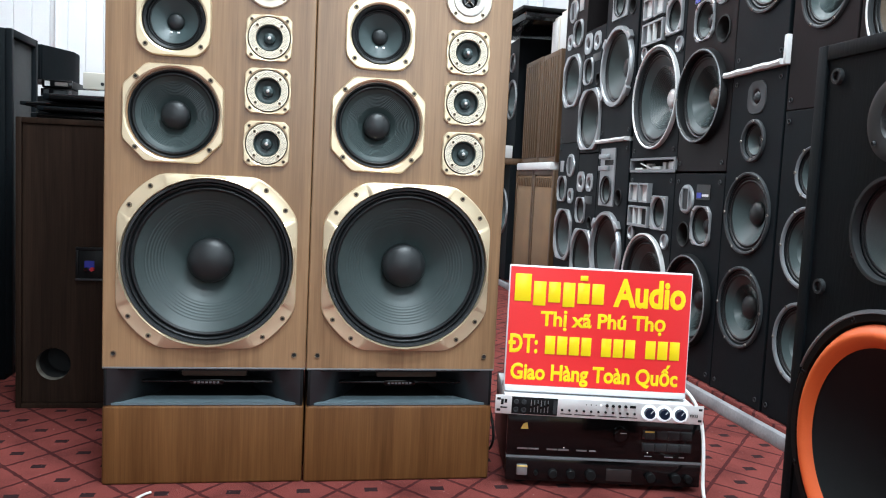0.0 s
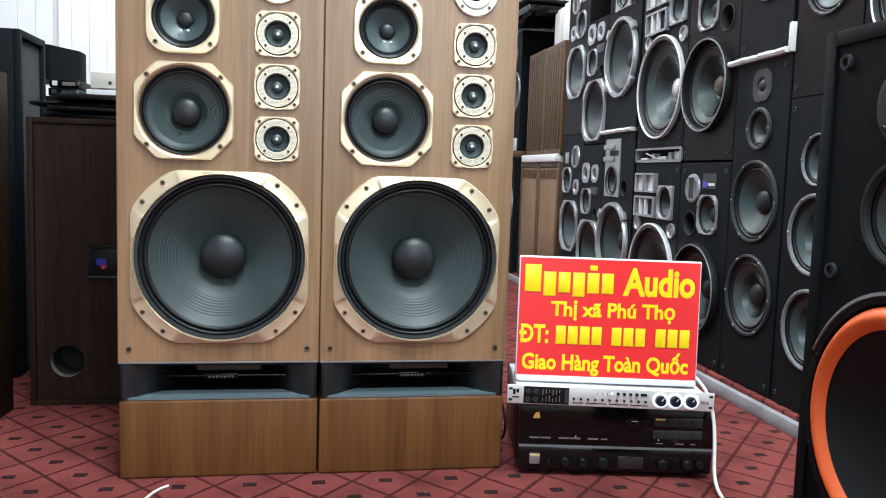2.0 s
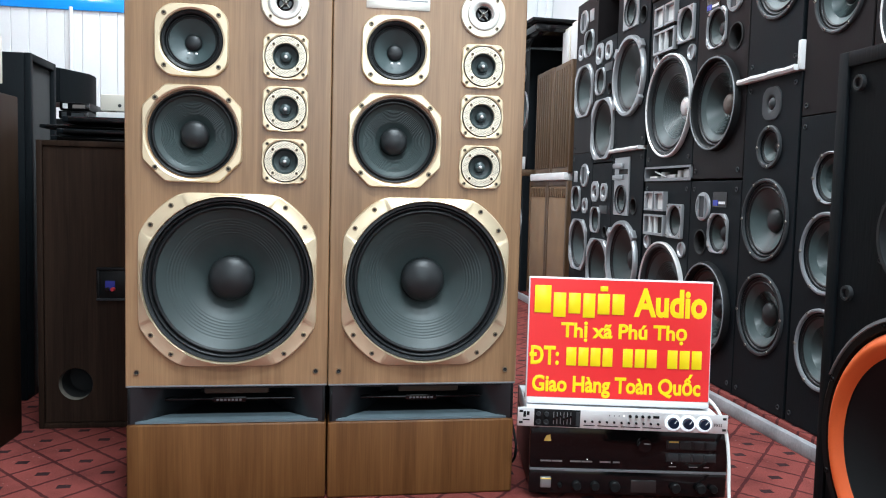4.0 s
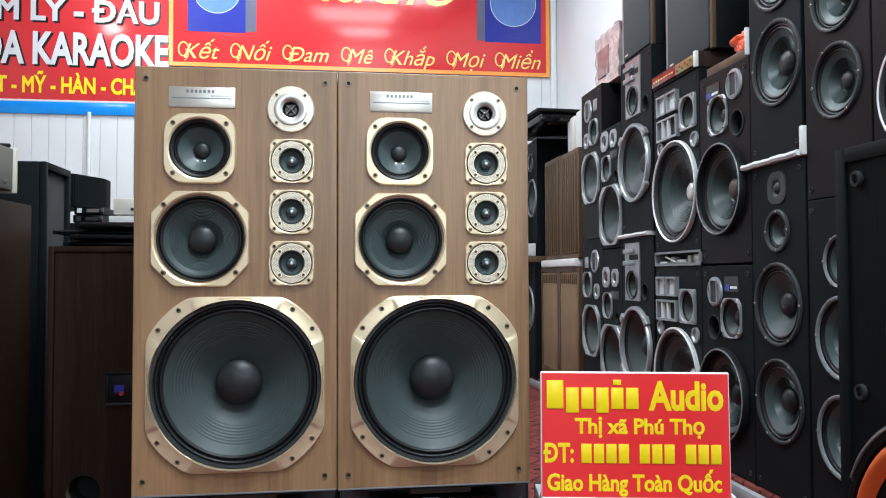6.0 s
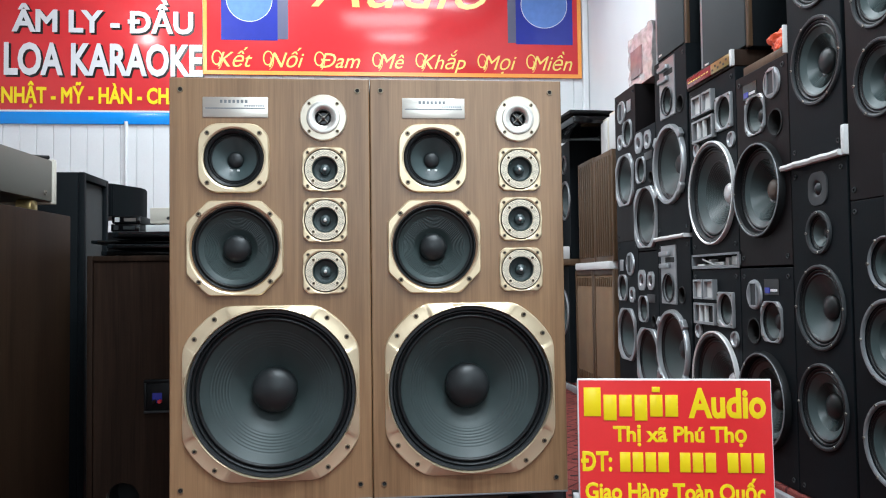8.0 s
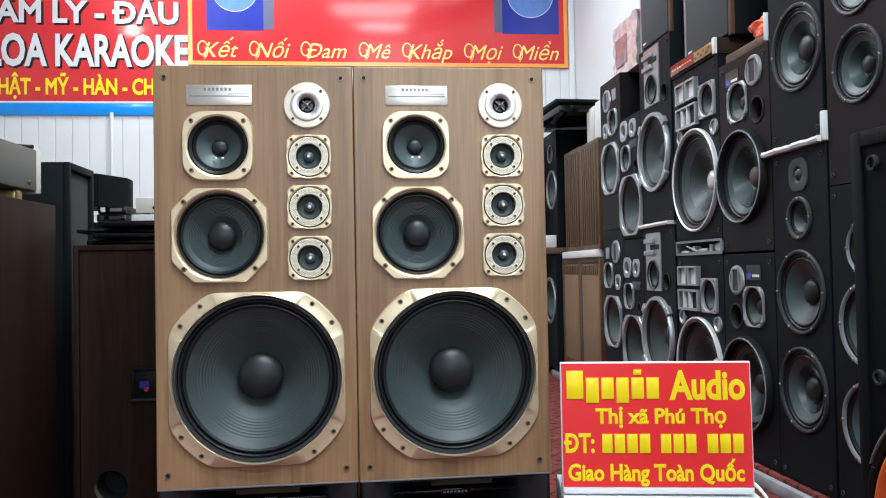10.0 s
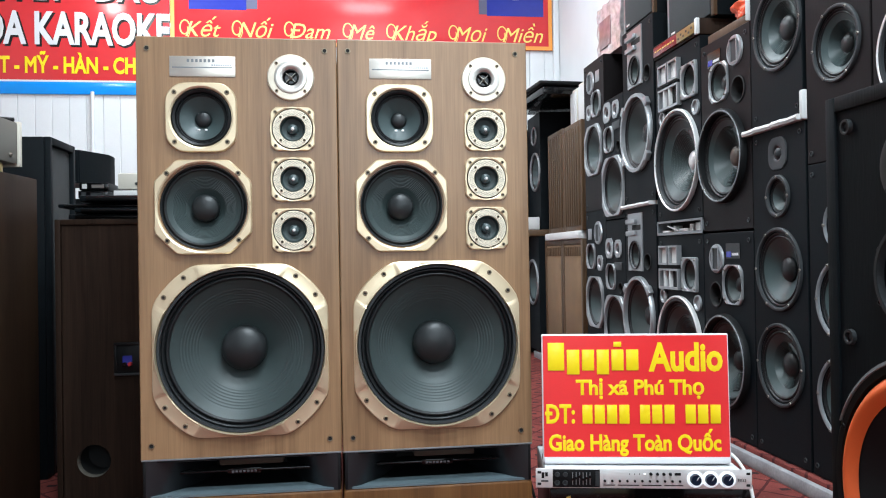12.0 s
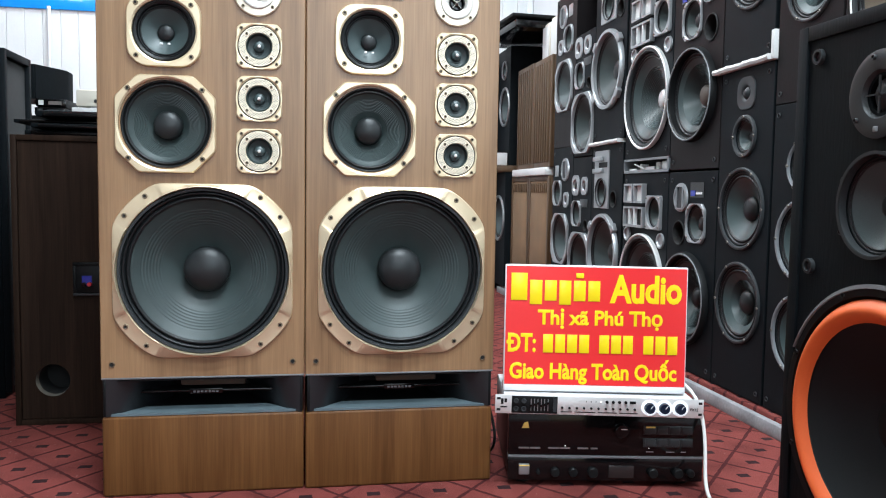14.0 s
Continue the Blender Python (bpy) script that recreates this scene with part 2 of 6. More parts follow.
CARPET_TURN, CARPET_SHIFT, CARPET_U, CARPET_V = 0.0, (0.0129, -0.040), 0.154, 0.18
CARPET = carpet()


# ---- mesh helpers ----
def box_bm(x0, x1, y0, y1, z0, z1, bevel=0.0, bm=None, segs=2):
    bm = bm or bmesh.new()
    r = bmesh.ops.create_cube(bm, size=1, matrix=Matrix.LocRotScale(((x0 + x1) / 2, (y0 + y1) / 2, (z0 + z1) / 2), None, (abs(x1 - x0), abs(y1 - y0), abs(z1 - z0))))
    if bevel:
        es = {e for v in r["verts"] for e in v.link_edges}
        bmesh.ops.bevel(bm, geom=list(es), offset=bevel, segments=segs, affect="EDGES", profile=0.5)
    return bm


def lathe_bm(rows, n=48, bm=None, at=(0, 0, 0), close=True, tip=False):
    """Rings round the axis that points to -y; rows of (radius or radius by angle, y)."""
    bm = bm or bmesh.new()
    rings = []
    for r, y in rows:
        ring = []
        for i in range(n):
            a = 2 * math.pi * i / n
            rr = r(a) if callable(r) else r
            ring.append(bm.verts.new((at[0] + rr * math.cos(a), at[1] + y, at[2] + rr * math.sin(a))))
        rings.append(ring)
    for a, c in zip(rings, rings[1:]):
        for i in range(n):
            j = (i + 1) % n
            bm.faces.new((a[i], a[j], c[j], c[i]))
    if tip:
        bm.faces.new(rings[-1])
    return bm


def rounded_poly(sides, p=40):
    """Radius by angle of a rounded polygon, from (apothem, angle in degrees) of its sides."""
    def f(a):
        s = 0.0
        for ap, deg in sides:
            c = math.cos(a - radians(deg))
            if c > 0:
                s += (c / ap) ** p
        return s ** (-1 / p)
    return f


def octagon(half, diag, p=40):
    return rounded_poly([(half, 0), (half, 90), (half, 180), (half, 270), (diag, 45), (diag, 135), (diag, 225), (diag, 315)], p)


def finish(name, bm, material, smooth=35):
    bmesh.ops.recalc_face_normals(bm, faces=bm.faces)
    me = bpy.data.meshes.new(name)
    bm.to_mesh(me)
    bm.free()
    me.materials.append(material)
    for p in me.polygons:
        p.use_smooth = True
    me.set_sharp_from_angle(angle=radians(smooth))
    return me


HOLES = {}
HOSTS = ("body", "cabinet")


def opened(host, x, z, r):
    """Notes a round opening in a cabinet's front."""
    HOLES.setdefault(host, []).append((x, z, r))


def part(name, bm, material, parent=None, label="", loc=None):
    if parent is not None and parent.parent is not None and parent.name.split(".")[0] in HOSTS:
        parent = parent.parent
    me = bm if isinstance(bm, bpy.types.Mesh) else finish(name, bm, material)
    ob = new(name, me)
    if parent is not None:
        ob.parent = parent
    if loc:
        ob.location = loc
    if label:
        ob["label"] = label
    return ob


def thing(name, m, label, category, group="", kind=""):
    ob = new(name)
    ob.empty_display_size = 0.1
    ob.matrix_world = m
    return tagged(ob, label, category, group, kind)


def solid(name, bm, material, label, category="", group="", kind="", m=None):
    ob = part(name, bm, material)
    if m is not None:
        ob.matrix_world = m
    return tagged(ob, label, category, group, kind)


SCREW_ME = {}


def screws(parent, spots, r=0.006, y=-0.003, material=None, name="screw"):
    material = material or SCREW
    key = (round(r, 4), material.name)
    if key not in SCREW_ME:
        bm = lathe_bm([(r, 0.004), (r, -0.001), (r * 0.8, -0.0025), (r * 0.55, -0.0025), (r * 0.5, -0.0012)], 12, tip=True)
        me = SCREW_ME[key] = finish(name, bm, material)
        # recess faces blackened for the shade in the screw head
        me.materials.append(BLACKHOLE)
        for p in me.polygons:
            if math.hypot(p.center.x, p.center.z) < r * 0.56:
                p.material_index = 1
    for x, z in spots:
        part(name, SCREW_ME[key], None, parent, loc=(x, y, z))


CONE_ME = {}


def cone_parts(parent, r, depth, cap_r, cone_m, cap_m, surround_w, ridges=(), surround_m=None, bulge=0.35, roll=None, cap_at=None):
    """Surround, cone and dust cap of a driver, centred on its frame."""
    roll = roll or surround_w * 0.28
    cap_at = cap_at or 0.006 + depth * 0.9
    key = (round(r, 4), round(depth, 4), round(cap_r, 4), cone_m.name, cap_m.name, round(surround_w, 4), ridges, cap_at)
    if key not in CONE_ME:
        rs = r - surround_w
        rows = []
        for k in range(13):
            f = k / 12
            y = 0.006 - roll * abs(math.sin(f * 2 * math.pi)) * (1 if f < 0.5 else 0.7)
            rows.append((r - f * surround_w, y))
        su = finish("surround", lathe_bm(rows, 64), surround_m or RUBBER, 60)
        rows = []
        n = 72
        for k in range(n + 1):
            f = k / n
            rr = rs + (cap_r * 0.92 - rs) * f
            y = 0.006 + depth * (f ** (1 - 0.25 * bulge))
            for lo, hi, amp in ridges:
                if lo < f < hi:
                    y += amp * math.sin(k * math.pi / 2.0)
            rows.append((rr, y))
        co = finish("cone", lathe_bm(rows, 64), cone_m, 60)
        rows = [(cap_r, 0.004 + depth)] + [(cap_r * math.cos(t * math.pi / 2 / 8), cap_at - cap_r * 0.5 * math.sin(t * math.pi / 2 / 8)) for t in range(8)] + [(0.0005, cap_at - cap_r * 0.5)]
        ca = finish("dust_cap", lathe_bm(rows, 40, tip=True), cap_m, 60)
        CONE_ME[key] = (su, co, ca)
    su, co, ca = CONE_ME[key]
    part("surround", su, None, parent)
    part("cone", co, None, parent)
    part("dust_cap", ca, None, parent)


def driver(parent, x, z, r, frame_m, name="woofer", outline=None, thick=0.008, rim=0.1, cone_m=None, cap_m=None, cap=0.3, depth=0.32, surround=0.14, ridges=(), screw_n=0, screw_r=0.93, screw_size=0.0045, label="", n=72, turn=0.0, gasket=0.0, cap_at=None):
    """A cone driver; r is the outer radius of its frame, rim the share of r that the frame covers."""
    out = outline or r
    ri = r * (1 - rim)

    def inset(d):
        return (lambda a: out(a) - d) if callable(out) else out - d
    bm = lathe_bm([(out, 0.0), (inset(0.0005), -thick * 0.7), (inset(0.003), -thick), (ri + 0.004, -thick), (ri, -thick * 0.75), (ri - 0.002, 0.012)], n)
    ob = part(name, finish(name, bm, frame_m, 22), None, parent, label, (x, 0, z))
    opened(parent, x, z, ri - 0.003)
    rc = ri - 0.001
    if gasket:
        part("gasket", lathe_bm([(rc + 0.0005, 0.004), (rc, -0.004), (rc - 0.003, -0.006), (rc - r * gasket + 0.002, -0.003), (rc - r * gasket, 0.008)], 64), RUBBER, ob)
        rc -= r * gasket - 0.001
    cone_parts(ob, rc, r * depth, r * cap, cone_m or CONE, cap_m or CAP, r * surround, ridges, cap_at=cap_at)
    if screw_n:
        screws(ob, [(r * screw_r * math.cos(turn + 2 * math.pi * k / screw_n), r * screw_r * math.sin(turn + 2 * math.pi * k / screw_n)) for k in range(screw_n)], screw_size, -thick)
    return ob


def cabinet_body(parent, w, d, h, material, lip=0.0, bevel=0.003, name="body"):
    """A speaker box whose front lies at y = 0, or stands back by lip inside a raised edge."""
    bm = box_bm(0, w, lip, d, 0, h, bevel)
    ob = part(name, bm, material, parent)
    if lip:
        t = 0.018
        for nm, b in (("edge_strip", (0, t, 0, lip + 0.004, 0, h)), ("edge_strip", (w - t, w, 0, lip + 0.004, 0, h)), ("edge_strip", (t, w - t, 0, lip + 0.004, 0, t)), ("edge_strip", (t, w - t, 0, lip + 0.004, h - t, h))):
            part(nm, box_bm(*b, 0.001), material, ob)
    return ob


# ---- room ----
WX0, WX1, WY0, WY1, WH = -3.2, 2.2, -4.6, 4.35, 3.5
floor = solid("floor", box_bm(WX0 - 0.2, WX1 + 0.2, WY0 - 3, WY1 + 0.2, -0.1, 0.0), CARPET, "red carpet with dark diamond lattice and black squares", "floor", kind="structure")
solid("ceiling", box_bm(WX0 - 0.2, WX1 + 0.2, WY0 - 0.2, WY1 + 0.2, WH, WH + 0.1), CEILING, "plain white ceiling", "ceiling", kind="structure")
solid("wall_west", box_bm(WX0 - 0.15, WX0, WY0, WY1 + 0.15, 0, WH), WHITEPAINT, "plain white painted side wall", "wall", kind="structure")
solid("wall_east", box_bm(WX1, WX1 + 0.15, WY0, WY1 + 0.15, 0, WH), WHITEPAINT, "smooth white painted wall behind the stacks", "wall", kind="structure")
# unseen south wall, assumed; its gap on the right steers the added front fill
bm = box_bm(WX0 - 0.15, -0.1, WY0 - 0.15, WY0, 0, WH)
box_bm(2.0, WX1 + 0.15, WY0 - 0.15, WY0, 0, WH, bm=bm)
box_bm(-0.1, 2.0, WY0 - 0.15, WY0, 2.85, WH, bm=bm)
solid("wall_south", bm, WHITEPAINT, "assumed white wall out of view, with a gap for the added front fill", "wall", kind="structure")

# back wall of narrow ribbed cladding
wall_north = solid("wall_north", box_bm(WX0 - 0.15, WX1 + 0.15, WY1, WY1 + 0.15, 0, WH), WHITEPAINT, "white ribbed cladding panels on the back wall", "wall", kind="structure")
sheet = bpy.data.meshes.new("cladding_panel")
bmp = box_bm(0, 0.118, -0.012, 0, 0, WH - 0.004, 0.004, segs=1)
bmp.to_mesh(sheet)
bmp.free()
sheet.materials.append(WHITEPAINT)
for k in range(45):
    part("cladding_panel", sheet, None, wall_north, loc=(WX0 + 0.002 + 0.12 * k, WY1, 0.002))


# unseen batten, added to house each placed ceiling lamp
def added_batten(x, y):
    t = thing("tube_light_fitting", pose(x, y, WH), "added white ceiling batten with a lit tube, out of view", "light", "ceiling tube lights")
    part("housing", box_bm(-0.62, 0.62, -0.035, 0.035, -0.05, 0, 0.008), WHITEPAINT, t)
    bm = lathe_bm([(0.0005, -0.6), (0.013, -0.6), (0.013, 0.6), (0.0005, 0.6)], 12)
    bmesh.ops.rotate(bm, verts=bm.verts, matrix=Matrix.Rotation(radians(90), 3, "Z"))
    bmesh.ops.translate(bm, verts=bm.verts, vec=(0, 0, -0.066))
    part("tube", bm, TUBE, t)


for lx, ly, watts in LAMPS:
    added_batten(lx, ly)
pn = thing("ceiling_panel", pose(0.62, 1.45, WH), "white framed square ceiling panel, lit", "light")
bm = box_bm(-0.69, -0.655, -0.79, 0.79, -0.05, 0)
box_bm(0.655, 0.69, -0.79, 0.79, -0.05, 0, bm=bm)
box_bm(-0.655, 0.655, -0.79, -0.755, -0.05, 0, bm=bm)
box_bm(-0.655, 0.655, 0.755, 0.79, -0.05, 0, bm=bm)
part("panel_frame", bm, WHITEPAINT, pn)
part("diffuser", box_bm(-0.654, 0.654, -0.754, 0.754, -0.03, -0.004), TUBE, pn)

# bare bulb that shows as a round glare on the glossy banner
lb = thing("ceiling_bulb", pose(-1.24, 2.08, WH), "lit globe bulb hanging from the ceiling", "light")
bm = bmesh.new()
bmesh.ops.create_uvsphere(bm, u_segments=24, v_segments=14, radius=0.055)
bmesh.ops.translate(bm, verts=bm.verts, vec=(0, 0, -0.44))
part("globe", bm, BULB, lb)
part("cap", box_bm(-0.018, 0.018, -0.018, 0.018, -0.39, -0.34, 0.006), WHITEPAINT, lb)
part("cord", box_bm(-0.003, 0.003, -0.003, 0.003, -0.34, 0.0), WHITEPAINT, lb)


def text_bm(body, size, depth=0.001, shear=0.0, bold=0.0):
    """Letters of the built-in font as a mesh in the x-z plane, facing -y, their left foot at the origin."""
    cu = bpy.data.curves.new("letters", "FONT")
    cu.body, cu.size, cu.shear = body, size, shear
    if bold:
        cu.bevel_depth, cu.bevel_resolution = bold, 0
    else:
        cu.extrude = depth / 2
    cu.resolution_u = 3
    ob = bpy.data.objects.new("letters", cu)
    scene.collection.objects.link(ob)
    dg = bpy.context.evaluated_depsgraph_get()
    me = bpy.data.meshes.new_from_object(ob.evaluated_get(dg))
    bpy.data.objects.remove(ob)
    bpy.data.curves.remove(cu)
    bm = bmesh.new()
    bm.from_mesh(me)
    bpy.data.meshes.remove(me)
    flat = depth / (2 * bold) if bold else 1.0
    bmesh.ops.transform(bm, matrix=Matrix(((1, 0, 0, 0), (0, 0, -flat, 0), (0, 1, 0, 0), (0, 0, 0, 1))), verts=bm.verts)
    bmesh.ops.remove_doubles(bm, verts=bm.verts, dist=0.00001)
    return bm


def islands(bm):
    """Groups of vertices that hang together or stand over one another, from left to right."""
    left, groups = set(bm.verts), []
    while left:
        todo, seen = [left.pop()], set()
        while todo:
            v = todo.pop()
            seen.add(v)
            for e in v.link_edges:
                w = e.other_vert(v)
                if w in left:
                    left.discard(w)
                    todo.append(w)
        xs = [v.co.x for v in seen]
        groups.append([min(xs), max(xs), seen])
    groups.sort(key=lambda g: g[0])
    merged = []
    for g in groups:
        if merged and g[0] < merged[-1][1] - 0.35 * min(g[1] - g[0], merged[-1][1] - merged[-1][0]):
            merged[-1][1] = max(merged[-1][1], g[1])
            merged[-1][2] = merged[-1][2] | g[2]
        else:
            merged.append(g)
    return [g[2] for g in merged]


def letters(name, body, x0, x1, z, height, material, parent, y, label="", shear=0.0, bold=0.0):
    """A line of writing fitted between x0 and x1 on its base line z, with capitals of that height; each letter is a part."""
    glyphs = body.replace(" ", "")
    bm = text_bm(body.replace("\u0110", "D"), height / 0.72, 0.0008, shear, bold=bold * height)
    xs = [v.co.x for v in bm.verts]
    k = (x1 - x0) / (max(xs) - min(xs))
    bmesh.ops.transform(bm, matrix=Matrix.Translation((x0 - min(xs) * k, y, z)) @ Matrix.Diagonal((k, 1, 1, 1)), verts=bm.verts)
    for k, verts in enumerate(islands(bm)):
        if k < len(glyphs) and glyphs[k] == "\u0110":
            g0, g1 = min(v.co.x for v in verts), max(v.co.x for v in verts)
            lean = shear * height * 0.5
            t = (0.055 + bold) * height
            part("letter_stroke", box_bm(g0 + lean - 0.10 * (g1 - g0), g0 + lean + 0.46 * (g1 - g0), y - 0.0012, y, z + height * 0.5 - t, z + height * 0.5 + t), material, parent, label)
        one, made = bmesh.new(), {}
        for v in verts:
            made[v] = one.verts.new(v.co)
        for f in {f for v in verts for f in v.link_faces}:
            if len(set(f.verts)) > 2 and one.faces.get([made[v] for v in f.verts]) is None:
                one.faces.new([made[v] for v in f.verts])
        part("letter", one, material, parent, label)
    bm.free()


# ---- the two tall walnut speakers ----
CW, CD = 0.4445, 0.40
Z1, Z2, ZT = 0.182, 0.269, 1.217


def screw_ring(cx, cz, pts):
    return [(cx + x, cz + z) for x, z in pts]


HORNBLACK = surface("satin_black_moulding", (0.011, 0.013, 0.015), 0.35, 0, 0.1, 20, 0.05, 400)


def hero_speaker():
    sp = thing("floor_speaker", pose(-0.003, 0, 0), "tall walnut-veneered floor speaker with champagne driver frames", "speaker", "pair of tall walnut speakers")
    body = part("cabinet", box_bm(0, CW, 0.0, CD, Z2, ZT, 0.0025), WALNUT, sp)
    part("base_plinth", box_bm(0.001, CW - 0.001, 0.0, CD, 0.0, Z1, 0.006, segs=3), PLINTHWOOD, sp, "walnut-veneered plinth")
    # horn-mouthed port section between them
    bm = bmesh.new()
    box_bm(0.004, CW - 0.004, 0.20, CD, Z1 + 0.001, Z2 - 0.001, bm=bm)
    box_bm(0.004, 0.0115, 0.0, 0.2, Z1 + 0.001, Z2 - 0.001, 0.002, bm=bm)
    box_bm(CW - 0.0115, CW - 0.004, 0.0, 0.2, Z1 + 0.001, Z2 - 0.001, 0.002, bm=bm)
    box_bm(0.03, CW - 0.03, 0.052, 0.2, Z1 + 0.001, Z1 + 0.003, bm=bm)
    port = part("port_section", bm, BLACKPLASTIC, sp, "black moulded port section")

    def wedge(name, pts_front, pts_back, material):
        b = bmesh.new()
        f = [b.verts.new(p) for p in pts_front]
        k = [b.verts.new(p) for p in pts_back]
        n = len(f)
        b.faces.new(f), b.faces.new(k[::-1])
        for i in range(n):
            b.faces.new((f[i], f[(i + 1) % n], k[(i + 1) % n], k[i]))
        return part(name, b, material, port)
    c0, c1, d = 0.006, CW - 0.006, 0.16
    wedge("lower_lip", [(0.020, 0.002, Z1 + 0.001), (CW - 0.020, 0.002, Z1 + 0.001), (CW - 0.020, 0.002, Z1 + 0.006), (0.020, 0.002, Z1 + 0.006)],
          [(0.088, 0.056, Z1 + 0.001), (CW - 0.088, 0.056, Z1 + 0.001), (CW - 0.088, 0.056, Z1 + 0.0085), (0.088, 0.056, Z1 + 0.0085)], HORNGREY)
    wedge("upper_lip", [(c0, 0.001, Z2 - 0.006), (c1, 0.001, Z2 - 0.006), (c1, 0.001, Z2 - 0.001), (c0, 0.001, Z2 - 0.001)],
          [(c0 + 0.09, d, Z2 - 0.02), (c1 - 0.09, d, Z2 - 0.02), (c1 - 0.09, d, Z2 - 0.001), (c0 + 0.09, d, Z2 - 0.001)], BLACKPLASTIC)
    for s in (0, 1):
        # one smooth flare from the front edge back to the throat
        b, rows = bmesh.new(), []
        for k in range(13):
            q = k / 12
            y = 0.0005 + 0.17 * q
            lo = 0.012 + 0.115 * q ** 0.55
            hi = 0.034 + 0.125 * q ** 0.6
            rows.append([b.verts.new(((x if s == 0 else CW - x), y, z)) for x, z in ((lo, Z1 + 0.001), ((lo * 0.7 + hi * 0.3), Z1 + 0.035), (hi, Z2 - 0.0015))])
        for k in range(12):
            for c in range(2):
                b.faces.new((rows[k][c], rows[k + 1][c], rows[k + 1][c + 1], rows[k][c + 1]))
        e = 0.005 if s == 0 else CW - 0.005
        rim = [b.verts.new((e, 0.0005, z)) for z in (Z1 + 0.001, Z1 + 0.035, Z2 - 0.0015)]
        for c in range(2):
            b.faces.new((rim[c], rows[0][c], rows[0][c + 1], rim[c + 1]))
        bmesh.ops.recalc_face_normals(b, faces=b.faces)
        part("cheek", b, HORNBLACK, port)
    vane = part("vane", box_bm(0.078, CW - 0.074, 0.035, 0.06, Z1 + 0.045, Z1 + 0.049, 0.001), BLACKGLOSS, port)
    wedge("vane_slope", [(0.082, 0.037, Z1 + 0.049), (CW - 0.078, 0.037, Z1 + 0.049), (CW - 0.078, 0.037, Z1 + 0.0495), (0.082, 0.037, Z1 + 0.0495)],
          [(0.145, 0.088, Z1 + 0.038), (CW - 0.14, 0.088, Z1 + 0.038), (CW - 0.14, 0.088, Z1 + 0.050), (0.145, 0.088, Z1 + 0.050)], BLACKPLASTIC)
    part("throat_block", box_bm(0.166, CW - 0.134, 0.03, 0.1, Z2 - 0.026, Z2 - 0.0022, 0.004), surface("throat_brown", (0.030, 0.021, 0.011), 0.6), port)
    part("name_bar", box_bm(CW / 2 - 0.037, CW / 2 + 0.037, 0.030, 0.036, Z1 + 0.041, Z1 + 0.053, 0.001), BLACKGLOSS, port)
    for k in range(7):
        part("badge_bar", box_bm(CW / 2 - 0.029 + k * 0.0085, CW / 2 - 0.0235 + k * 0.0085, 0.0288, 0.0302, Z1 + 0.0445, Z1 + 0.0490), MIDGREY, port)
    part("trim_line", box_bm(0.001, CW - 0.001, -0.0012, 0.004, Z2 - 0.002, Z2 + 0.002, 0.001), MIDGREY, body)

    # grille sockets near the corners
    for x, z in ((0.024, 1.19), (0.024, 0.301), (CW - 0.027, 1.19), (CW - 0.027, 0.301)):
        bm = lathe_bm([(0.0066, 0.0), (0.0062, -0.002), (0.0046, -0.002), (0.0042, -0.0008)], 18)
        so = part("grille_socket", bm, SCREWBROWN, body, loc=(x, -0.0005, z))
        # flat black disc painted in for the shade of the socket
        part("socket_hole", lathe_bm([(0.0045, -0.0009), (0.0005, -0.0008)], 14, tip=True), BLACKHOLE, body, loc=(x, -0.0005, z))

    # maker's plate
    plate = part("name_plate", box_bm(0.073, 0.217, -0.002, 0.001, 1.127, 1.173, 0.0006), PLATE, body, "brushed aluminium plate with a dark line")
    part("plate_line", box_bm(0.079, 0.211, -0.0026, -0.0018, 1.1462, 1.1488), MIDGREY, plate)
    for k in range(7):
        part("badge_bar", box_bm(0.111 + k * 0.0092, 0.1165 + k * 0.0092, -0.0023, -0.0018, 1.1595, 1.1665), MIDGREY, plate)
    for k in range(9):
        part("badge_bar", box_bm(0.165 + k * 0.005, 0.1685 + k * 0.005, -0.0026, -0.0018, 1.1510, 1.1550), GREYPLASTIC, plate)

    RID = ((0.10, 0.66, 0.0011),)
    # 15 inch woofer: a square frame with arched corners, its screw pads a step below the sides
    RW, RC, RI = 0.1948, 0.2195, 0.1862

    def edge(a):
        q = max(abs(math.cos(a)), abs(math.sin(a)))
        return ((q / RW) ** 60 + (1 / RC) ** 60) ** (-1 / 60)

    def lift(a):
        off = abs((math.degrees(a) % 90) - 45)
        return 0.0085 + 0.0062 * min(1, max(0, (off - 15.2) / 2.2))
    n = 288
    bm = bmesh.new()
    rings = []
    for f in range(8):
        ring = []
        for k in range(n):
            a = 2 * math.pi * k / n
            o, t = edge(a), lift(a)
            g = 0.0085 if t < 0.0086 else 0.0065
            r, y = ((o, 0.0), (o - 0.0005, -g * 0.6), (o - 0.0015, -g * 0.9), (o - 0.003, -g), (RI + 0.0035, -t), (RI + 0.0016, -t - 0.0008), (RI, -0.0075), (RI - 0.003, 0.012))[f]
            ring.append(bm.verts.new((r * math.cos(a), y, r * math.sin(a))))
        rings.append(ring)
    for p, q in zip(rings, rings[1:]):
        for k in range(n):
            bm.faces.new((p[k], p[(k + 1) % n], q[(k + 1) % n], q[k]))
    w = part("woofer", finish("woofer", bm, GOLD, 28), None, body, "champagne square woofer frame with arched corners and black cone", (0.2225, 0, 0.5095))
    opened(body, 0.2225, 0.5095, RI - 0.004)
    part("frame_rim", lathe_bm([(0.1845, 0.002), (0.1850, -0.0055), (0.1838, -0.0075), (0.1790, -0.0070), (0.1775, 0.004)], 96), DARKGREY, w)
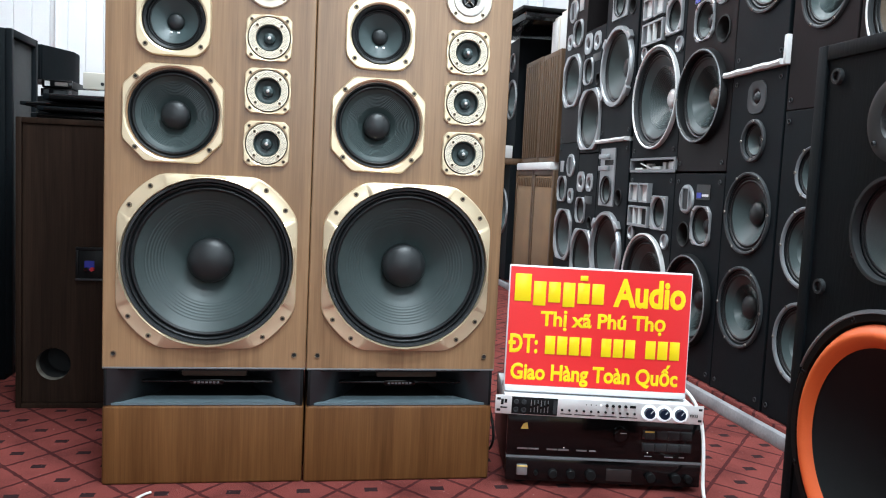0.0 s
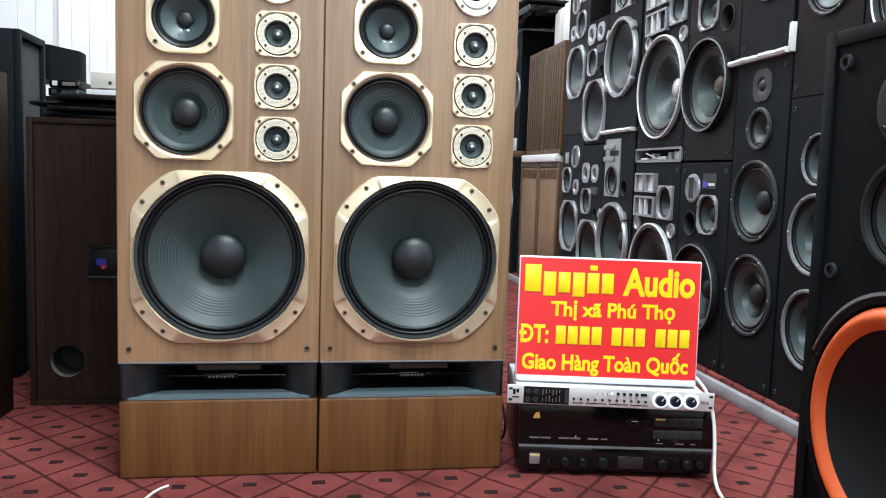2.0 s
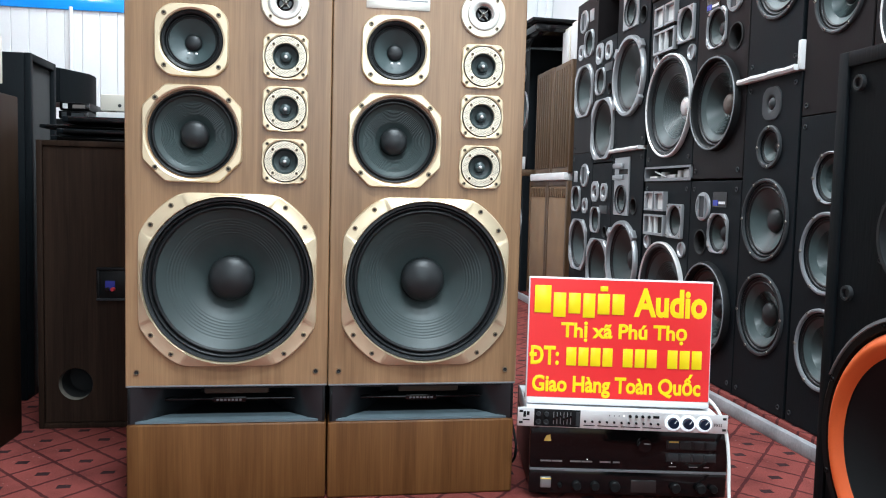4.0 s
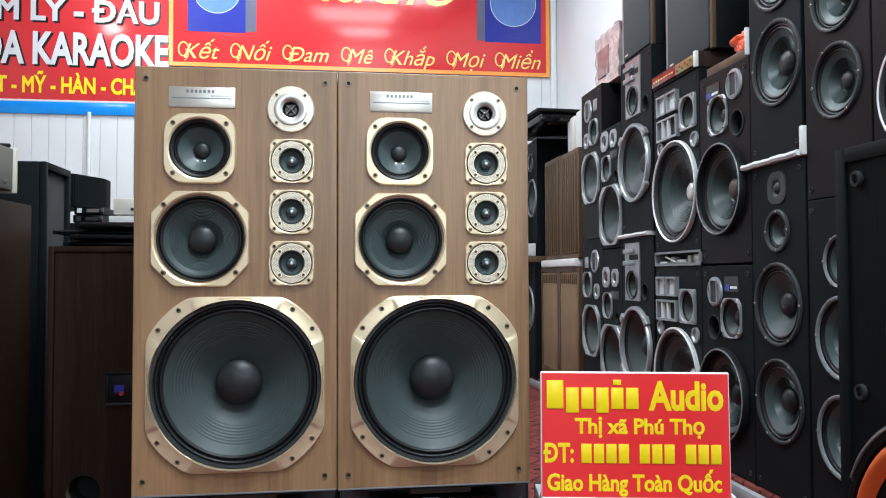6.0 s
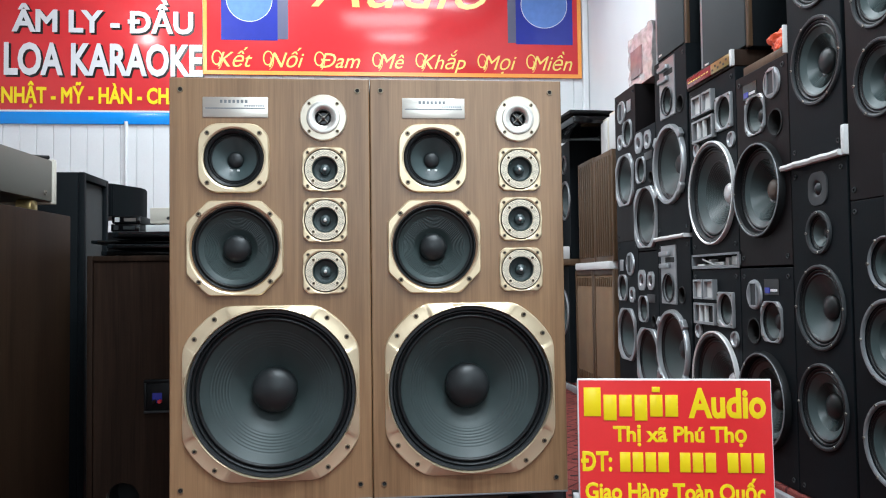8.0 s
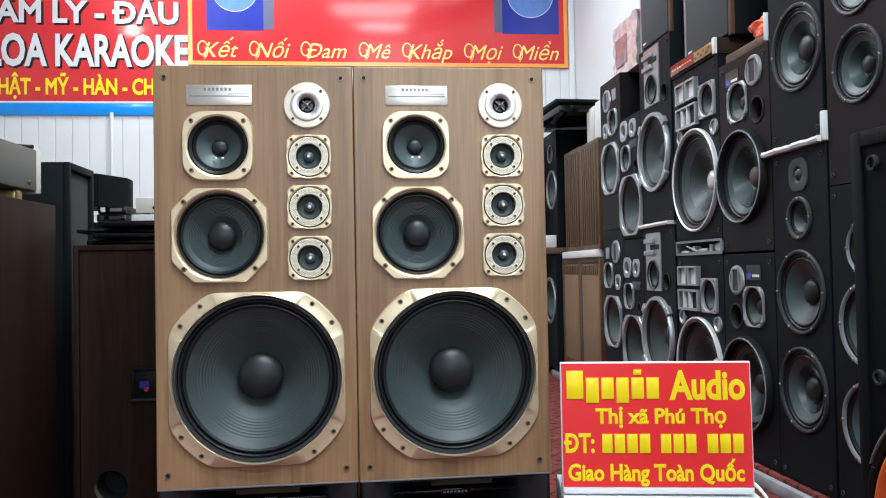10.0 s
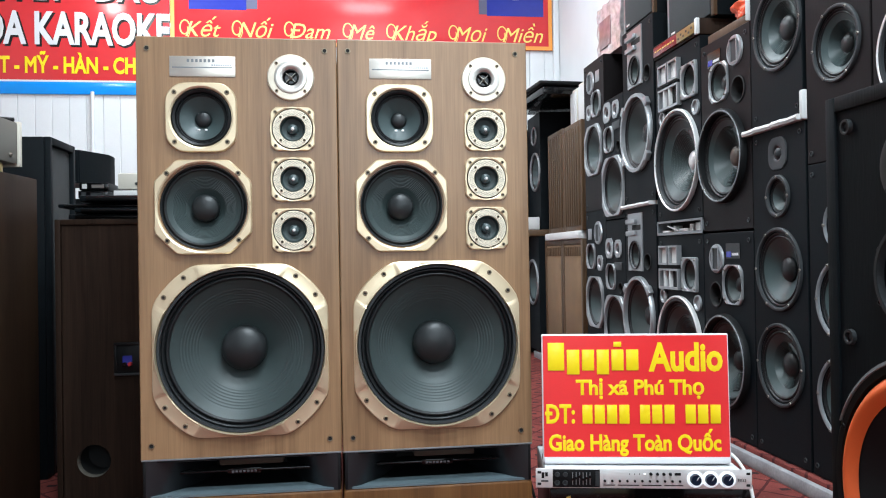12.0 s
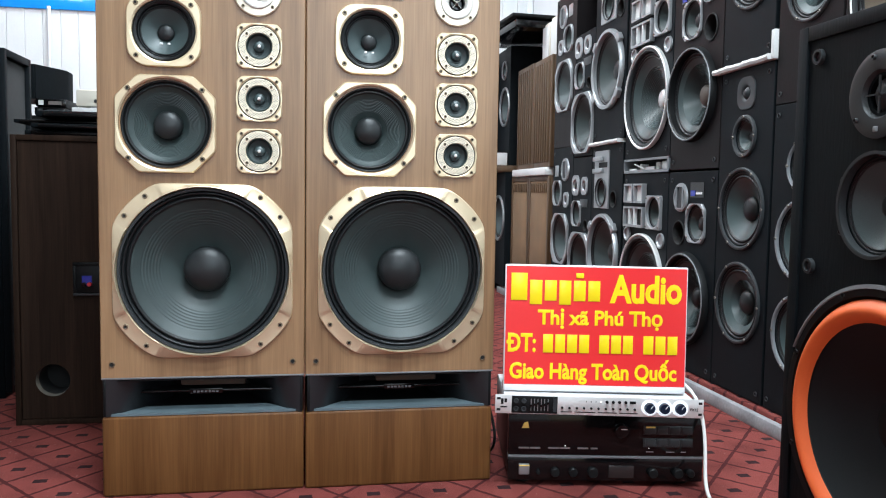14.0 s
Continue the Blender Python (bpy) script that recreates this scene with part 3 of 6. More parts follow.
    cone_parts(w, 0.1790, 0.070, 0.0515, CONE, CAP, 0.0205, ((0.16, 0.52, 0.0007),), None, 0.35, 0.0062, 0.050)
    screws(w, [(sx * x, sz * z) for sx in (1, -1) for sz in (1, -1) for x, z in ((0.1235, 0.1655), (0.1668, 0.1225))], 0.0058, -0.0090, SCREWBROWN)
    # 8 inch mid-woofer
    w8 = driver(body, 0.1435, 0.8330, 0.1070, GOLD, "mid_woofer", octagon(0.1065, 0.1165, 60), 0.010, 0.075, CONE, CAP, 0.29, 0.36, 0.15, ((0.2, 0.7, 0.0006),), label="champagne octagonal frame with a black cone", n=112, cap_at=0.026)
    screws(w8, [(sx * 0.0777, sz * 0.0752) for sx in (-1, 1) for sz in (-1, 1)], 0.006, -0.0105, SCREWBROWN)
    # 5 inch midrange
    w5 = driver(body, 0.1415, 1.0345, 0.079, GOLD, "midrange", octagon(0.0787, 0.0925, 16), 0.010, 0.155, CONEGREY, CAP, 0.235, 0.26, 0.10, (), label="champagne rounded frame with a grey cone", n=96, gasket=0.125)
    screws(w5, [(sx * 0.0573, sz * 0.0558) for sx in (-1, 1) for sz in (-1, 1)], 0.0055, -0.0105, SCREWBROWN)
    for s in (-1, 1):
        part("lead_wire", box_bm(s * 0.008 - 0.003, s * 0.008 + 0.003, 0.008, 0.010, -0.028, -0.024, 0.0005), SILVER, w5)
    # three horn-meshed tweeters
    for z in (1.0095, 0.8945, 0.7785):
        tw = driver(body, 0.3430, z, 0.0502, GOLD, "tweeter", octagon(0.050, 0.0625, 50), 0.007, 0.08, CONE, CAP, 0.2, 0.3, 0.1, (), label="square champagne tweeter with a perforated ring", n=96)
        for o in [c for c in tw.children if c.name.split(".")[0] in ("surround", "cone", "dust_cap")]:
            bpy.data.objects.remove(o)
        part("groove", lathe_bm([(0.0462, -0.0065), (0.0455, -0.0035), (0.0445, -0.0065)], 64), RUBBER, tw)
        ring = part("perforated_ring", lathe_bm([(0.0447, -0.0055), (0.044, -0.0085), (0.030, -0.0085), (0.0285, -0.004)], 64), GOLDMESH, tw)
        bm = bmesh.new()
        for i in range(-15, 16):
            for j in range(-17, 18):
                x, y = (i + (0.5 if j % 2 else 0)) * 0.0031, j * 0.0027
                if 0.0305 < math.hypot(x, y) < 0.0430 and min(math.hypot(x - a, y - c) for a in (-0.026, 0.026) for c in (-0.026, 0.026)) > 0.006:
                    q = [bm.verts.new((x + 0.0009 * math.cos(t), -0.00875, y + 0.0009 * math.sin(t))) for t in (0.5, 1.55, 2.6, 3.64, 4.7, 5.74)]
                    bm.faces.new(q)
        tagged(part("hole_pattern", bm, RUBBER, tw), kind="stuff")
        part("dome_cup", lathe_bm([(0.0285, -0.0045), (0.027, -0.0065), (0.024, 0.004), (0.014, 0.008), (0.0005, 0.009)], 48, tip=True), CONE, tw)
        part("dome", lathe_bm([(0.013, 0.008), (0.011, -0.001), (0.006, -0.005), (0.0005, -0.006)], 32, tip=True), CONEGREY, tw)
        part("phase_tip", lathe_bm([(0.0042, -0.002), (0.004, -0.007), (0.002, -0.009), (0.0003, -0.0092)], 12, tip=True), SILVER, tw)
        screws(tw, [(sx * 0.0382, sz * 0.0382) for sx in (-1, 1) for sz in (-1, 1)], 0.0042, -0.0075, SCREWBROWN)
        screws(tw, [(sx * 0.0262, sz * 0.0262) for sx in (-1, 1) for sz in (-1, 1)], 0.0036, -0.009, SCREWBROWN)
    # round super tweeter
    st = part("super_tweeter", lathe_bm([(0.0532, 0.0), (0.0528, -0.005), (0.0505, -0.0075), (0.0372, -0.0080)], 72), DISCRIM, body, "round spun aluminium super tweeter", (0.3405, 0, 1.127))
    opened(body, 0.3405, 1.127, 0.03)
    part("horn_disc", lathe_bm([(0.0374, -0.0078), (0.0368, -0.0105), (0.0355, -0.0112), (0.0225, -0.0100), (0.0185, -0.007), (0.016, 0.004)], 64), DISC, st)
    part("throat", lathe_bm([(0.0185, -0.0066), (0.016, -0.009), (0.0145, -0.006), (0.0135, 0.006), (0.0005, 0.006)], 40, tip=True), BLACKGLOSS, st)
    part("phase_plug", lathe_bm([(0.005, 0.006), (0.0045, -0.004), (0.0005, -0.007)], 20, tip=True), SCREW, st)
    for a in (45, 135, 225, 315):
        bm = box_bm(0.003, 0.0145, -0.004, 0.004, -0.0008, 0.0008)
        bmesh.ops.rotate(bm, verts=bm.verts, matrix=Matrix.Rotation(radians(a), 3, "Y"))
        part("spider_arm", bm, SCREW, st)
    screws(st, [(0.0445 * math.cos(radians(a)), 0.0445 * math.sin(radians(a))) for a in (45, 135, 225, 315)], 0.004, -0.008, SCREWBROWN)
    return sp


hero = hero_speaker()
copy_thing(hero, pose(0.4432, -0.004, 0, 0, 0, 0.4))


# ---- the stacks along the east wall ----
SX = 1.82


def wall_speaker(yl, yr, z0, z1, material, label, depth=0.35, group="stacked used speakers", lip=0.0, m=None, name="stacked_speaker"):
    sp = thing(name, m or (Matrix.Translation((SX, yl, z0)) @ pose(0, 0, 0, 0, 0, -90)), label, "speaker", group)
    body = cabinet_body(sp, yl - yr, depth, z1 - z0, material, lip)
    return sp, body, (lambda y, z: (yl - y, z - z0))


def corner_sockets(body, w, h, dx=0.03, dz=0.03, r=0.009):
    for x in (dx, w - dx):
        for z in (dz, h - dz):
            bm = lathe_bm([(r, 0.0), (r * 0.95, -0.003), (r * 0.65, -0.003), (r * 0.6, 0.004)], 14, tip=True)
            part("grille_socket", bm, DARKGREY, body, loc=(x, -0.0005, z))


def port_hole(body, x, z, r, material=None):
    opened(body, x, z, r * 0.88)
    part("port", lathe_bm([(r, -0.0005), (r * 0.99, -0.003), (r * 0.9, -0.0035), (r * 0.87, -0.001), (r * 0.86, 0.09), (0.0005, 0.09)], 40, tip=True), material or BLACKHOLE, body, loc=(x, -0.0005, z))


def ring_tweeter(body, x, z, r, material, core=None):
    t = part("tweeter", lathe_bm([(octagon(r, r * 1.12, 30), 0), (octagon(r * 0.98, r * 1.1, 30), -0.006), (r * 0.62, -0.007), (r * 0.5, -0.001), (r * 0.42, 0.002)], 48), material, body, loc=(x, 0, z))
    opened(body, x, z, r * 0.5)
    part("dome", lathe_bm([(r * 0.44, 0.001), (r * 0.34, -0.004), (r * 0.1, -0.006), (0.0004, -0.006)], 24, tip=True), core or CAP, t)
    return t


def lens_tweeter(body, x, z, r, material=None):
    t = part("tweeter", lathe_bm([(r, 0), (r * 0.97, -0.007), (r * 0.8, -0.009), (r * 0.78, -0.004), (0.0005, -0.004)], 48, tip=True), material or GREYPLASTIC, body, loc=(x, 0, z))
    w, h = r * 0.42, r * 0.72
    bm = box_bm(-w - 0.004, -w, -0.011, -0.004, -h, h)
    box_bm(w, w + 0.004, -0.011, -0.004, -h, h, bm=bm)
    box_bm(-w - 0.004, w + 0.004, -0.011, -0.004, h, h + 0.004, bm=bm)
    box_bm(-w - 0.004, w + 0.004, -0.011, -0.004, -h - 0.004, -h, bm=bm)
    part("horn_frame", bm, material or GREYPLASTIC, t)
    part("horn_mouth", box_bm(-w, w, -0.006, -0.0045, -h, h), DARKGREY, t)
    return t


def cell_horns(body, x0, z0, x1, z1, tw_x, tw_z, tw_r):
    """Pale multi-cell horn block: two upper cells, a wide lower horn and a square-framed cone beside it."""
    wd, ht = x1 - x0, z1 - z0
    for k in (0, 1):
        cx = x0 + k * wd * 0.52
        cw = wd * 0.46
        bm = box_bm(cx, cx + 0.008, -0.02, 0.0, z0 + ht * 0.56, z1)
        box_bm(cx + cw - 0.008, cx + cw, -0.02, 0.0, z0 + ht * 0.56, z1, bm=bm)
        box_bm(cx + 0.008, cx + cw - 0.008, -0.02, 0.0, z1 - 0.008, z1, bm=bm)
        box_bm(cx + 0.008, cx + cw - 0.008, -0.02, 0.0, z0 + ht * 0.56, z0 + ht * 0.56 + 0.008, bm=bm)
        hc = part("horn_cell", bm, GREYPLASTIC, body)
        part("cell_throat", box_bm(cx + 0.008, cx + cw - 0.008, -0.006, -0.001, z0 + ht * 0.56 + 0.008, z1 - 0.008), FOAM, hc)
        part("throat_slot", box_bm(cx + cw * 0.62, cx + cw * 0.72, -0.0085, -0.005, z0 + ht * 0.6, z1 - 0.014), GREYPLASTIC, hc)
    h1 = z0 + ht * 0.47
    bm = box_bm(x0, x0 + 0.008, -0.02, 0.0, z0, h1)
    box_bm(x1 - 0.008, x1, -0.02, 0.0, z0, h1, bm=bm)
    box_bm(x0 + 0.008, x1 - 0.008, -0.02, 0, h1 - 0.008, h1, bm=bm)
    box_bm(x0 + 0.008, x1 - 0.008, -0.02, 0, z0, z0 + 0.01, bm=bm)
    hh = part("wide_horn", bm, GREYPLASTIC, body)
    part("horn_back", box_bm(x0 + 0.008, x0 + wd * 0.6, -0.005, -0.001, z0 + 0.01, h1 - 0.008), GREYPLASTIC, hh)
    for k in (1, 2):
        part("horn_vane", box_bm(x0 + wd * 0.28 * k, x0 + wd * 0.28 * k + 0.006, -0.019, -0.001, z0 + 0.01, h1 - 0.008), FOAM, hh)
    part("horn_throat", box_bm(x0 + wd * 0.6, x1 - 0.008, -0.004, -0.001, z0 + 0.01, h1 - 0.008), BLACKHOLE, hh)
    driver(body, tw_x, tw_z, tw_r, GREYPLASTIC, "midrange", octagon(tw_r * 1.04, tw_r * 1.42, 60), 0.012, 0.09, CONE, SILVER, 0.26, 0.4, 0.12, n=64, screw_n=4, screw_r=1.22, turn=math.pi / 4)


def lug_woofer(body, x, z, r, material):
    """A woofer with a broad cast rim and four clamping lugs."""
    w = driver(body, x, z, r, material, "woofer", None, 0.02, 0.11, CONE, CAP, 0.27, 0.29, 0.14)
    for a in (40, 140, 220, 320):
        bm = box_bm(r * 0.93, r * 1.10, -0.024, 0.0, -0.022, 0.022, 0.004)
        bmesh.ops.rotate(bm, verts=bm.verts, matrix=Matrix.Rotation(radians(-a), 3, "Y"))
        part("clamp_lug", bm, material, w)
    return w


def speaker_a(yl, yr, z0, z1, d):
    sp, body, at = wall_speaker(yl, yr, z0, z1, BROWNBLACK if z0 > 0.5 else BLACKASH, "black four-way bookshelf speaker with pale driver frames")
    lens_tweeter(body, *at(*d["cir"]), 0.062)
    driver(body, *at(*d["mid"]), 0.074, GREYPLASTIC, "midrange", octagon(0.07, 0.082, 30), 0.01, 0.12, CONE, CAP, 0.3, n=64)
    ring_tweeter(body, *at(*d["small"]), 0.041, GREYPLASTIC)
    driver(body, *at(*d["woof"]), 0.143, GREYPLASTIC, "woofer", octagon(0.138, 0.156, 40), 0.012, 0.10, CONEGREY, CAP, 0.28, 0.34, 0.13, screw_n=0)
    x, z = at(*d["lab"])
    part("badge", box_bm(x - 0.03, x + 0.03, -0.003, 0, z - 0.03, z + 0.03, 0.001), GREYPLASTIC, body, "small pale badge")
    corner_sockets(body, yl - yr, z1 - z0)


def speaker_a2(yl, yr, z0, z1, d):
    sp, body, at = wall_speaker(yl, yr, z0, z1, BLACKASH, "black four-way speaker with grey ring tweeters")
    ring_tweeter(body, *at(*d["r1"]), 0.052, GREYPLASTIC)
    ring_tweeter(body, *at(*d["r2"]), 0.045, GREYPLASTIC)
    driver(body, *at(*d["mid"]), 0.070, GREYPLASTIC, "midrange", octagon(0.066, 0.078, 40), 0.01, 0.11, CONE, CAP, 0.32, n=64)
    driver(body, *at(*d["woof"]), 0.160, GREYPLASTIC, "woofer", octagon(0.152, 0.176, 40), 0.014, 0.10, CONE, CAP, 0.28, 0.36, 0.13)
    x, z = at(*d["lab"])
    part("badge", box_bm(x - 0.055, x + 0.055, -0.003, 0, z - 0.02, z + 0.02, 0.001), DARKGREY, body, "grey control badge")
    port_hole(body, x + 0.03, z - 0.11, 0.03)


def speaker_b(yl, yr, z0, z1, d):
    sp, body, at = wall_speaker(yl, yr, z0, z1, BLACKASH, "black speaker with a cast-rim woofer and pale horn column")
    x, z = at(*d["horn"])
    col = part("horn_column", box_bm(x - 0.09, x + 0.09, -0.006, 0.0, z - 0.135, z + 0.135, 0.004), GREYPLASTIC, body, "pale grey horn and midrange plate")
    for k in (0, 1):
        part("horn_mouth", box_bm(x - 0.08, x + 0.03, -0.022, -0.005, z + 0.03 + k * 0.055, z + 0.052 + k * 0.055, 0.003), GREYPLASTIC, col)
    part("horn_slot", box_bm(x - 0.03, x + 0.075, -0.0075, -0.0055, z + 0.056, z + 0.08), BLACKHOLE, col)
    opened(col, x, z - 0.06, 0.060)
    mr = driver(body, x, z - 0.06, 0.068, DARKGREY, "midrange", None, 0.012, 0.08, CONE, CAP, 0.4, n=56)
    port_hole(body, *at(*d["port"]), 0.040)
    lug_woofer(body, *at(*d["woof"]), 0.183, GREYPLASTIC)
    corner_sockets(body, yl - yr, z1 - z0)


def speaker_c(yl, yr, z0, z1, d):
    sp, body, at = wall_speaker(yl, yr, z0, z1, BLACKASH, "large black speaker with pale multi-cell horn and big woofer")
    x0, za = at(*d["h0"])
    x1, zb = at(*d["h1"])
    tx, tz = at(*d["tw"])
    cell_horns(body, x0, za, x1, zb, tx, tz, 0.066)
    for k in ("p1", "p2"):
        x, z = at(*d[k])
        part("port", lathe_bm([(0.031, 0), (0.03, -0.008), (0.025, -0.008), (0.022, -0.001), (0.0005, -0.0008)], 32, tip=True), GREYPLASTIC, body, loc=(x, 0, z))
    driver(body, *at(*d["woof"]), 0.208, DARKGREY, "woofer", None, 0.014, 0.11, CONEGREY, SILVER, 0.2, 0.36, 0.11, ((0.25, 0.85, 0.0016),), 8, 0.945, 0.004)
    x, z = at(*d["woof"])
    part("bright_rim", lathe_bm([(0.2085, -0.001), (0.2085, -0.016), (0.206, -0.0185), (0.202, -0.0185), (0.199, -0.014)], 80), SILVER, body, "bright metal woofer rim", (x, 0, z))
    corner_sockets(body, yl - yr, z1 - z0)


def speaker_d(yl, yr, z0, z1, d):
    sp, body, at = wall_speaker(yl, yr, z0, z1, BROWNBLACK if z0 > 0.5 else BLACKASH, "black speaker with lens tweeter, port and ribbed-cone woofer")
    lens_tweeter(body, *at(*d["lens"]), 0.054)
    driver(body, *at(*d["mid"]), 0.077, GREYPLASTIC, "midrange", octagon(0.071, 0.084, 40), 0.008, 0.13, CONE, CAP, 0.36, n=72, screw_n=4, screw_r=0.96, turn=math.pi / 4)
    port_hole(body, *at(*d["port"]), 0.048)
    driver(body, *at(*d["woof"]), 0.170, BLACKPLASTIC, "woofer", None, 0.022, 0.1, CONEGREY, surface("tan_dust_cap", (0.10, 0.075, 0.06), 0.5) if z0 > 0.5 else CAP, 0.22, 0.30, 0.13, ((0.2, 0.9, 0.0019),), 8, 0.94, 0.004)
    x, z = at(*d["woof"])
    part("bright_ring", lathe_bm([(0.1650, -0.0215), (0.1640, -0.0240), (0.1600, -0.0240), (0.1585, -0.0215)], 72), MIDGREY, body, "thin metal ring on the woofer gasket", (x, 0, z))
    x, z = at(*d["label"])
    lb = part("badge_plate", box_bm(x - 0.05, x + 0.05, -0.002, 0, z - 0.027, z + 0.027), BLACKGLOSS, body)
    part("blue_badge", box_bm(x - 0.045, x - 0.012, -0.0035, -0.0015, z - 0.022, z - 0.002), NAVY, lb, "small blue badge")
    for k in range(4):
        part("badge_bar", box_bm(x + k * 0.012 - 0.006, x + k * 0.012 + 0.003, -0.0032, -0.0015, z - 0.016, z - 0.007), PRINTWHITE, lb)
    corner_sockets(body, yl - yr, z1 - z0)


speaker_a(2.50, 2.165, 0.945, 1.755, dict(cir=(2.38, 1.647), mid=(2.285, 1.516), small=(2.409, 1.488), woof=(2.34, 1.273), lab=(2.26, 1.66)))
speaker_a(2.50, 2.165, 0.055, 0.943, dict(cir=(2.284, 0.824), mid=(2.411, 0.698), small=(2.261, 0.663), woof=(2.35, 0.451), lab=(2.43, 0.82)))
speaker_a2(2.160, 1.885, 0.885, 1.500, dict(r1=(2.115, 1.436), r2=(1.986, 1.433), mid=(2.09, 1.294), woof=(2.03, 1.050), lab=(1.986, 1.353)))
speaker_a2(2.160, 1.885, 0.055, 0.880, dict(r1=(2.11, 0.739), r2=(1.980, 0.736), mid=(2.09, 0.595), woof=(2.03, 0.349), lab=(1.985, 0.649)))
speaker_b(1.880, 1.500, 0.945, 1.770, dict(horn=(1.714, 1.622), port=(1.571, 1.520), woof=(1.70, 1.268)))
speaker_b(1.880, 1.500, 0.055, 0.925, dict(horn=(1.744, 0.764), port=(1.600, 0.673), woof=(1.705, 0.423)))
speaker_c(1.478, 1.045, 0.848, 1.545, dict(h0=(1.41, 1.31), h1=(1.215, 1.503), tw=(1.137, 1.390), p1=(1.401, 1.281), p2=(1.083, 1.275), woof=(1.262, 1.089)))
speaker_c(1.478, 1.045, 0.055, 0.784, dict(h0=(1.435, 0.56), h1=(1.24, 0.742), tw=(1.16, 0.625), p1=(1.423, 0.528), p2=(1.095, 0.516), woof=(1.265, 0.328)))
speaker_d(1.040, 0.672, 0.790, 1.490, dict(lens=(0.772, 1.415), mid=(0.895, 1.328), port=(0.758, 1.276), woof=(0.873, 1.058), label=(0.93, 1.425)))
speaker_d(1.040, 0.672, 0.055, 0.782, dict(lens=(0.934, 0.688), mid=(0.815, 0.596), port=(0.946, 0.556), woof=(0.875, 0.320), label=(0.813, 0.716)))


def tower_lower():
    sp, body, at = wall_speaker(0.668, 0.362, 0.055, 1.103, BLACKASH, "slim black tower speaker with two grey-coned woofers")
    x, z = at(0.513, 1.022)
    tp = part("tweeter", lathe_bm([(octagon(0.052, 0.058, 14), 0), (octagon(0.051, 0.057, 14), -0.004), (0.030, -0.005), (0.022, -0.002), (0.018, 0.003)], 56), DARKGREY, body, loc=(x, 0, z))
    part("dome", lathe_bm([(0.018, 0), (0.012, -0.006), (0.0005, -0.009)], 24, tip=True), DARKGREY, tp)
    driver(body, *at(0.515, 0.886), 0.068, DARKGREY, "midrange", None, 0.008, 0.2, CONEGREY, CAP, 0.28, 0.4, 0.16, screw_n=4, screw_r=0.9, n=64)
    for zz in (0.655, 0.352):
        driver(body, *at(0.520, zz), 0.133, DARKGREY, "woofer", None, 0.008, 0.09, CONEGREY, CAP, 0.30, 0.27, 0.16, ((0.4, 0.9, 0.0014),) if zz < 0.5 else (), screw_n=6, screw_r=0.955, n=80)
    corner_sockets(body, 0.306, 1.048, 0.028, 0.03, 0.008)


def tower_upper():
    sp, body, at = wall_speaker(0.668, 0.372, 1.122, 2.17, BLACKASH, "slim black tower speaker standing on the lower one")
    for zz in (1.418, 1.725):
        driver(body, *at(0.505, zz), 0.138, DARKGREY, "woofer", None, 0.008, 0.09, CONEGREY, CAP, 0.30, 0.27, 0.16, ((0.3, 0.9, 0.0014),), 6, 0.955, n=80)
    driver(body, *at(0.515, 1.95), 0.068, DARKGREY, "midrange", None, 0.008, 0.2, CONEGREY, CAP, 0.28, 0.4, 0.16, n=64)
    corner_sockets(body, 0.296, 1.048, 0.028, 0.03, 0.008)


def tower_f(z0, z1, spots, mat, label):
    sp, body, at = wall_speaker(0.352, 0.062, z0, z1, mat, label)
    for y, z, r in spots:
        driver(body, *at(y, z), r, MIDGREY if z0 < 0.5 else DARKGREY, "woofer", None, 0.008, 0.1, CONEGREY, CAP, 0.24, 0.30, 0.14, ((0.3, 0.9, 0.0014),), 6, 0.95, n=80)
    corner_sockets(body, 0.29, z1 - z0, 0.022, 0.03, 0.008)


tower_lower()
tower_upper()
tower_f(0.055, 0.965, [(0.20, 0.785, 0.075), (0.20, 0.573, 0.118), (0.20, 0.300, 0.118)], BLACKASH, "black tower speaker with three grey-coned drivers")
tower_f(0.967, 1.95, [(0.205, 1.289, 0.108), (0.205, 1.535, 0.108), (0.205, 1.78, 0.1)], BROWNBLACK, "brown-black tower speaker with grey-coned woofers")

# low carpeted platform with its white board
solid("platform", box_bm(1.80, WX1, -0.6, 3.60, 0.0, 0.052, 0.003), CARPET, "low platform covered in red carpet", "platform", kind="structure")
solid("platform_board", box_bm(1.775, 1.799, -0.6, 3.60, 0.0, 0.041, 0.003), BOARD, "scuffed white board along the platform edge", "trim", kind="structure")


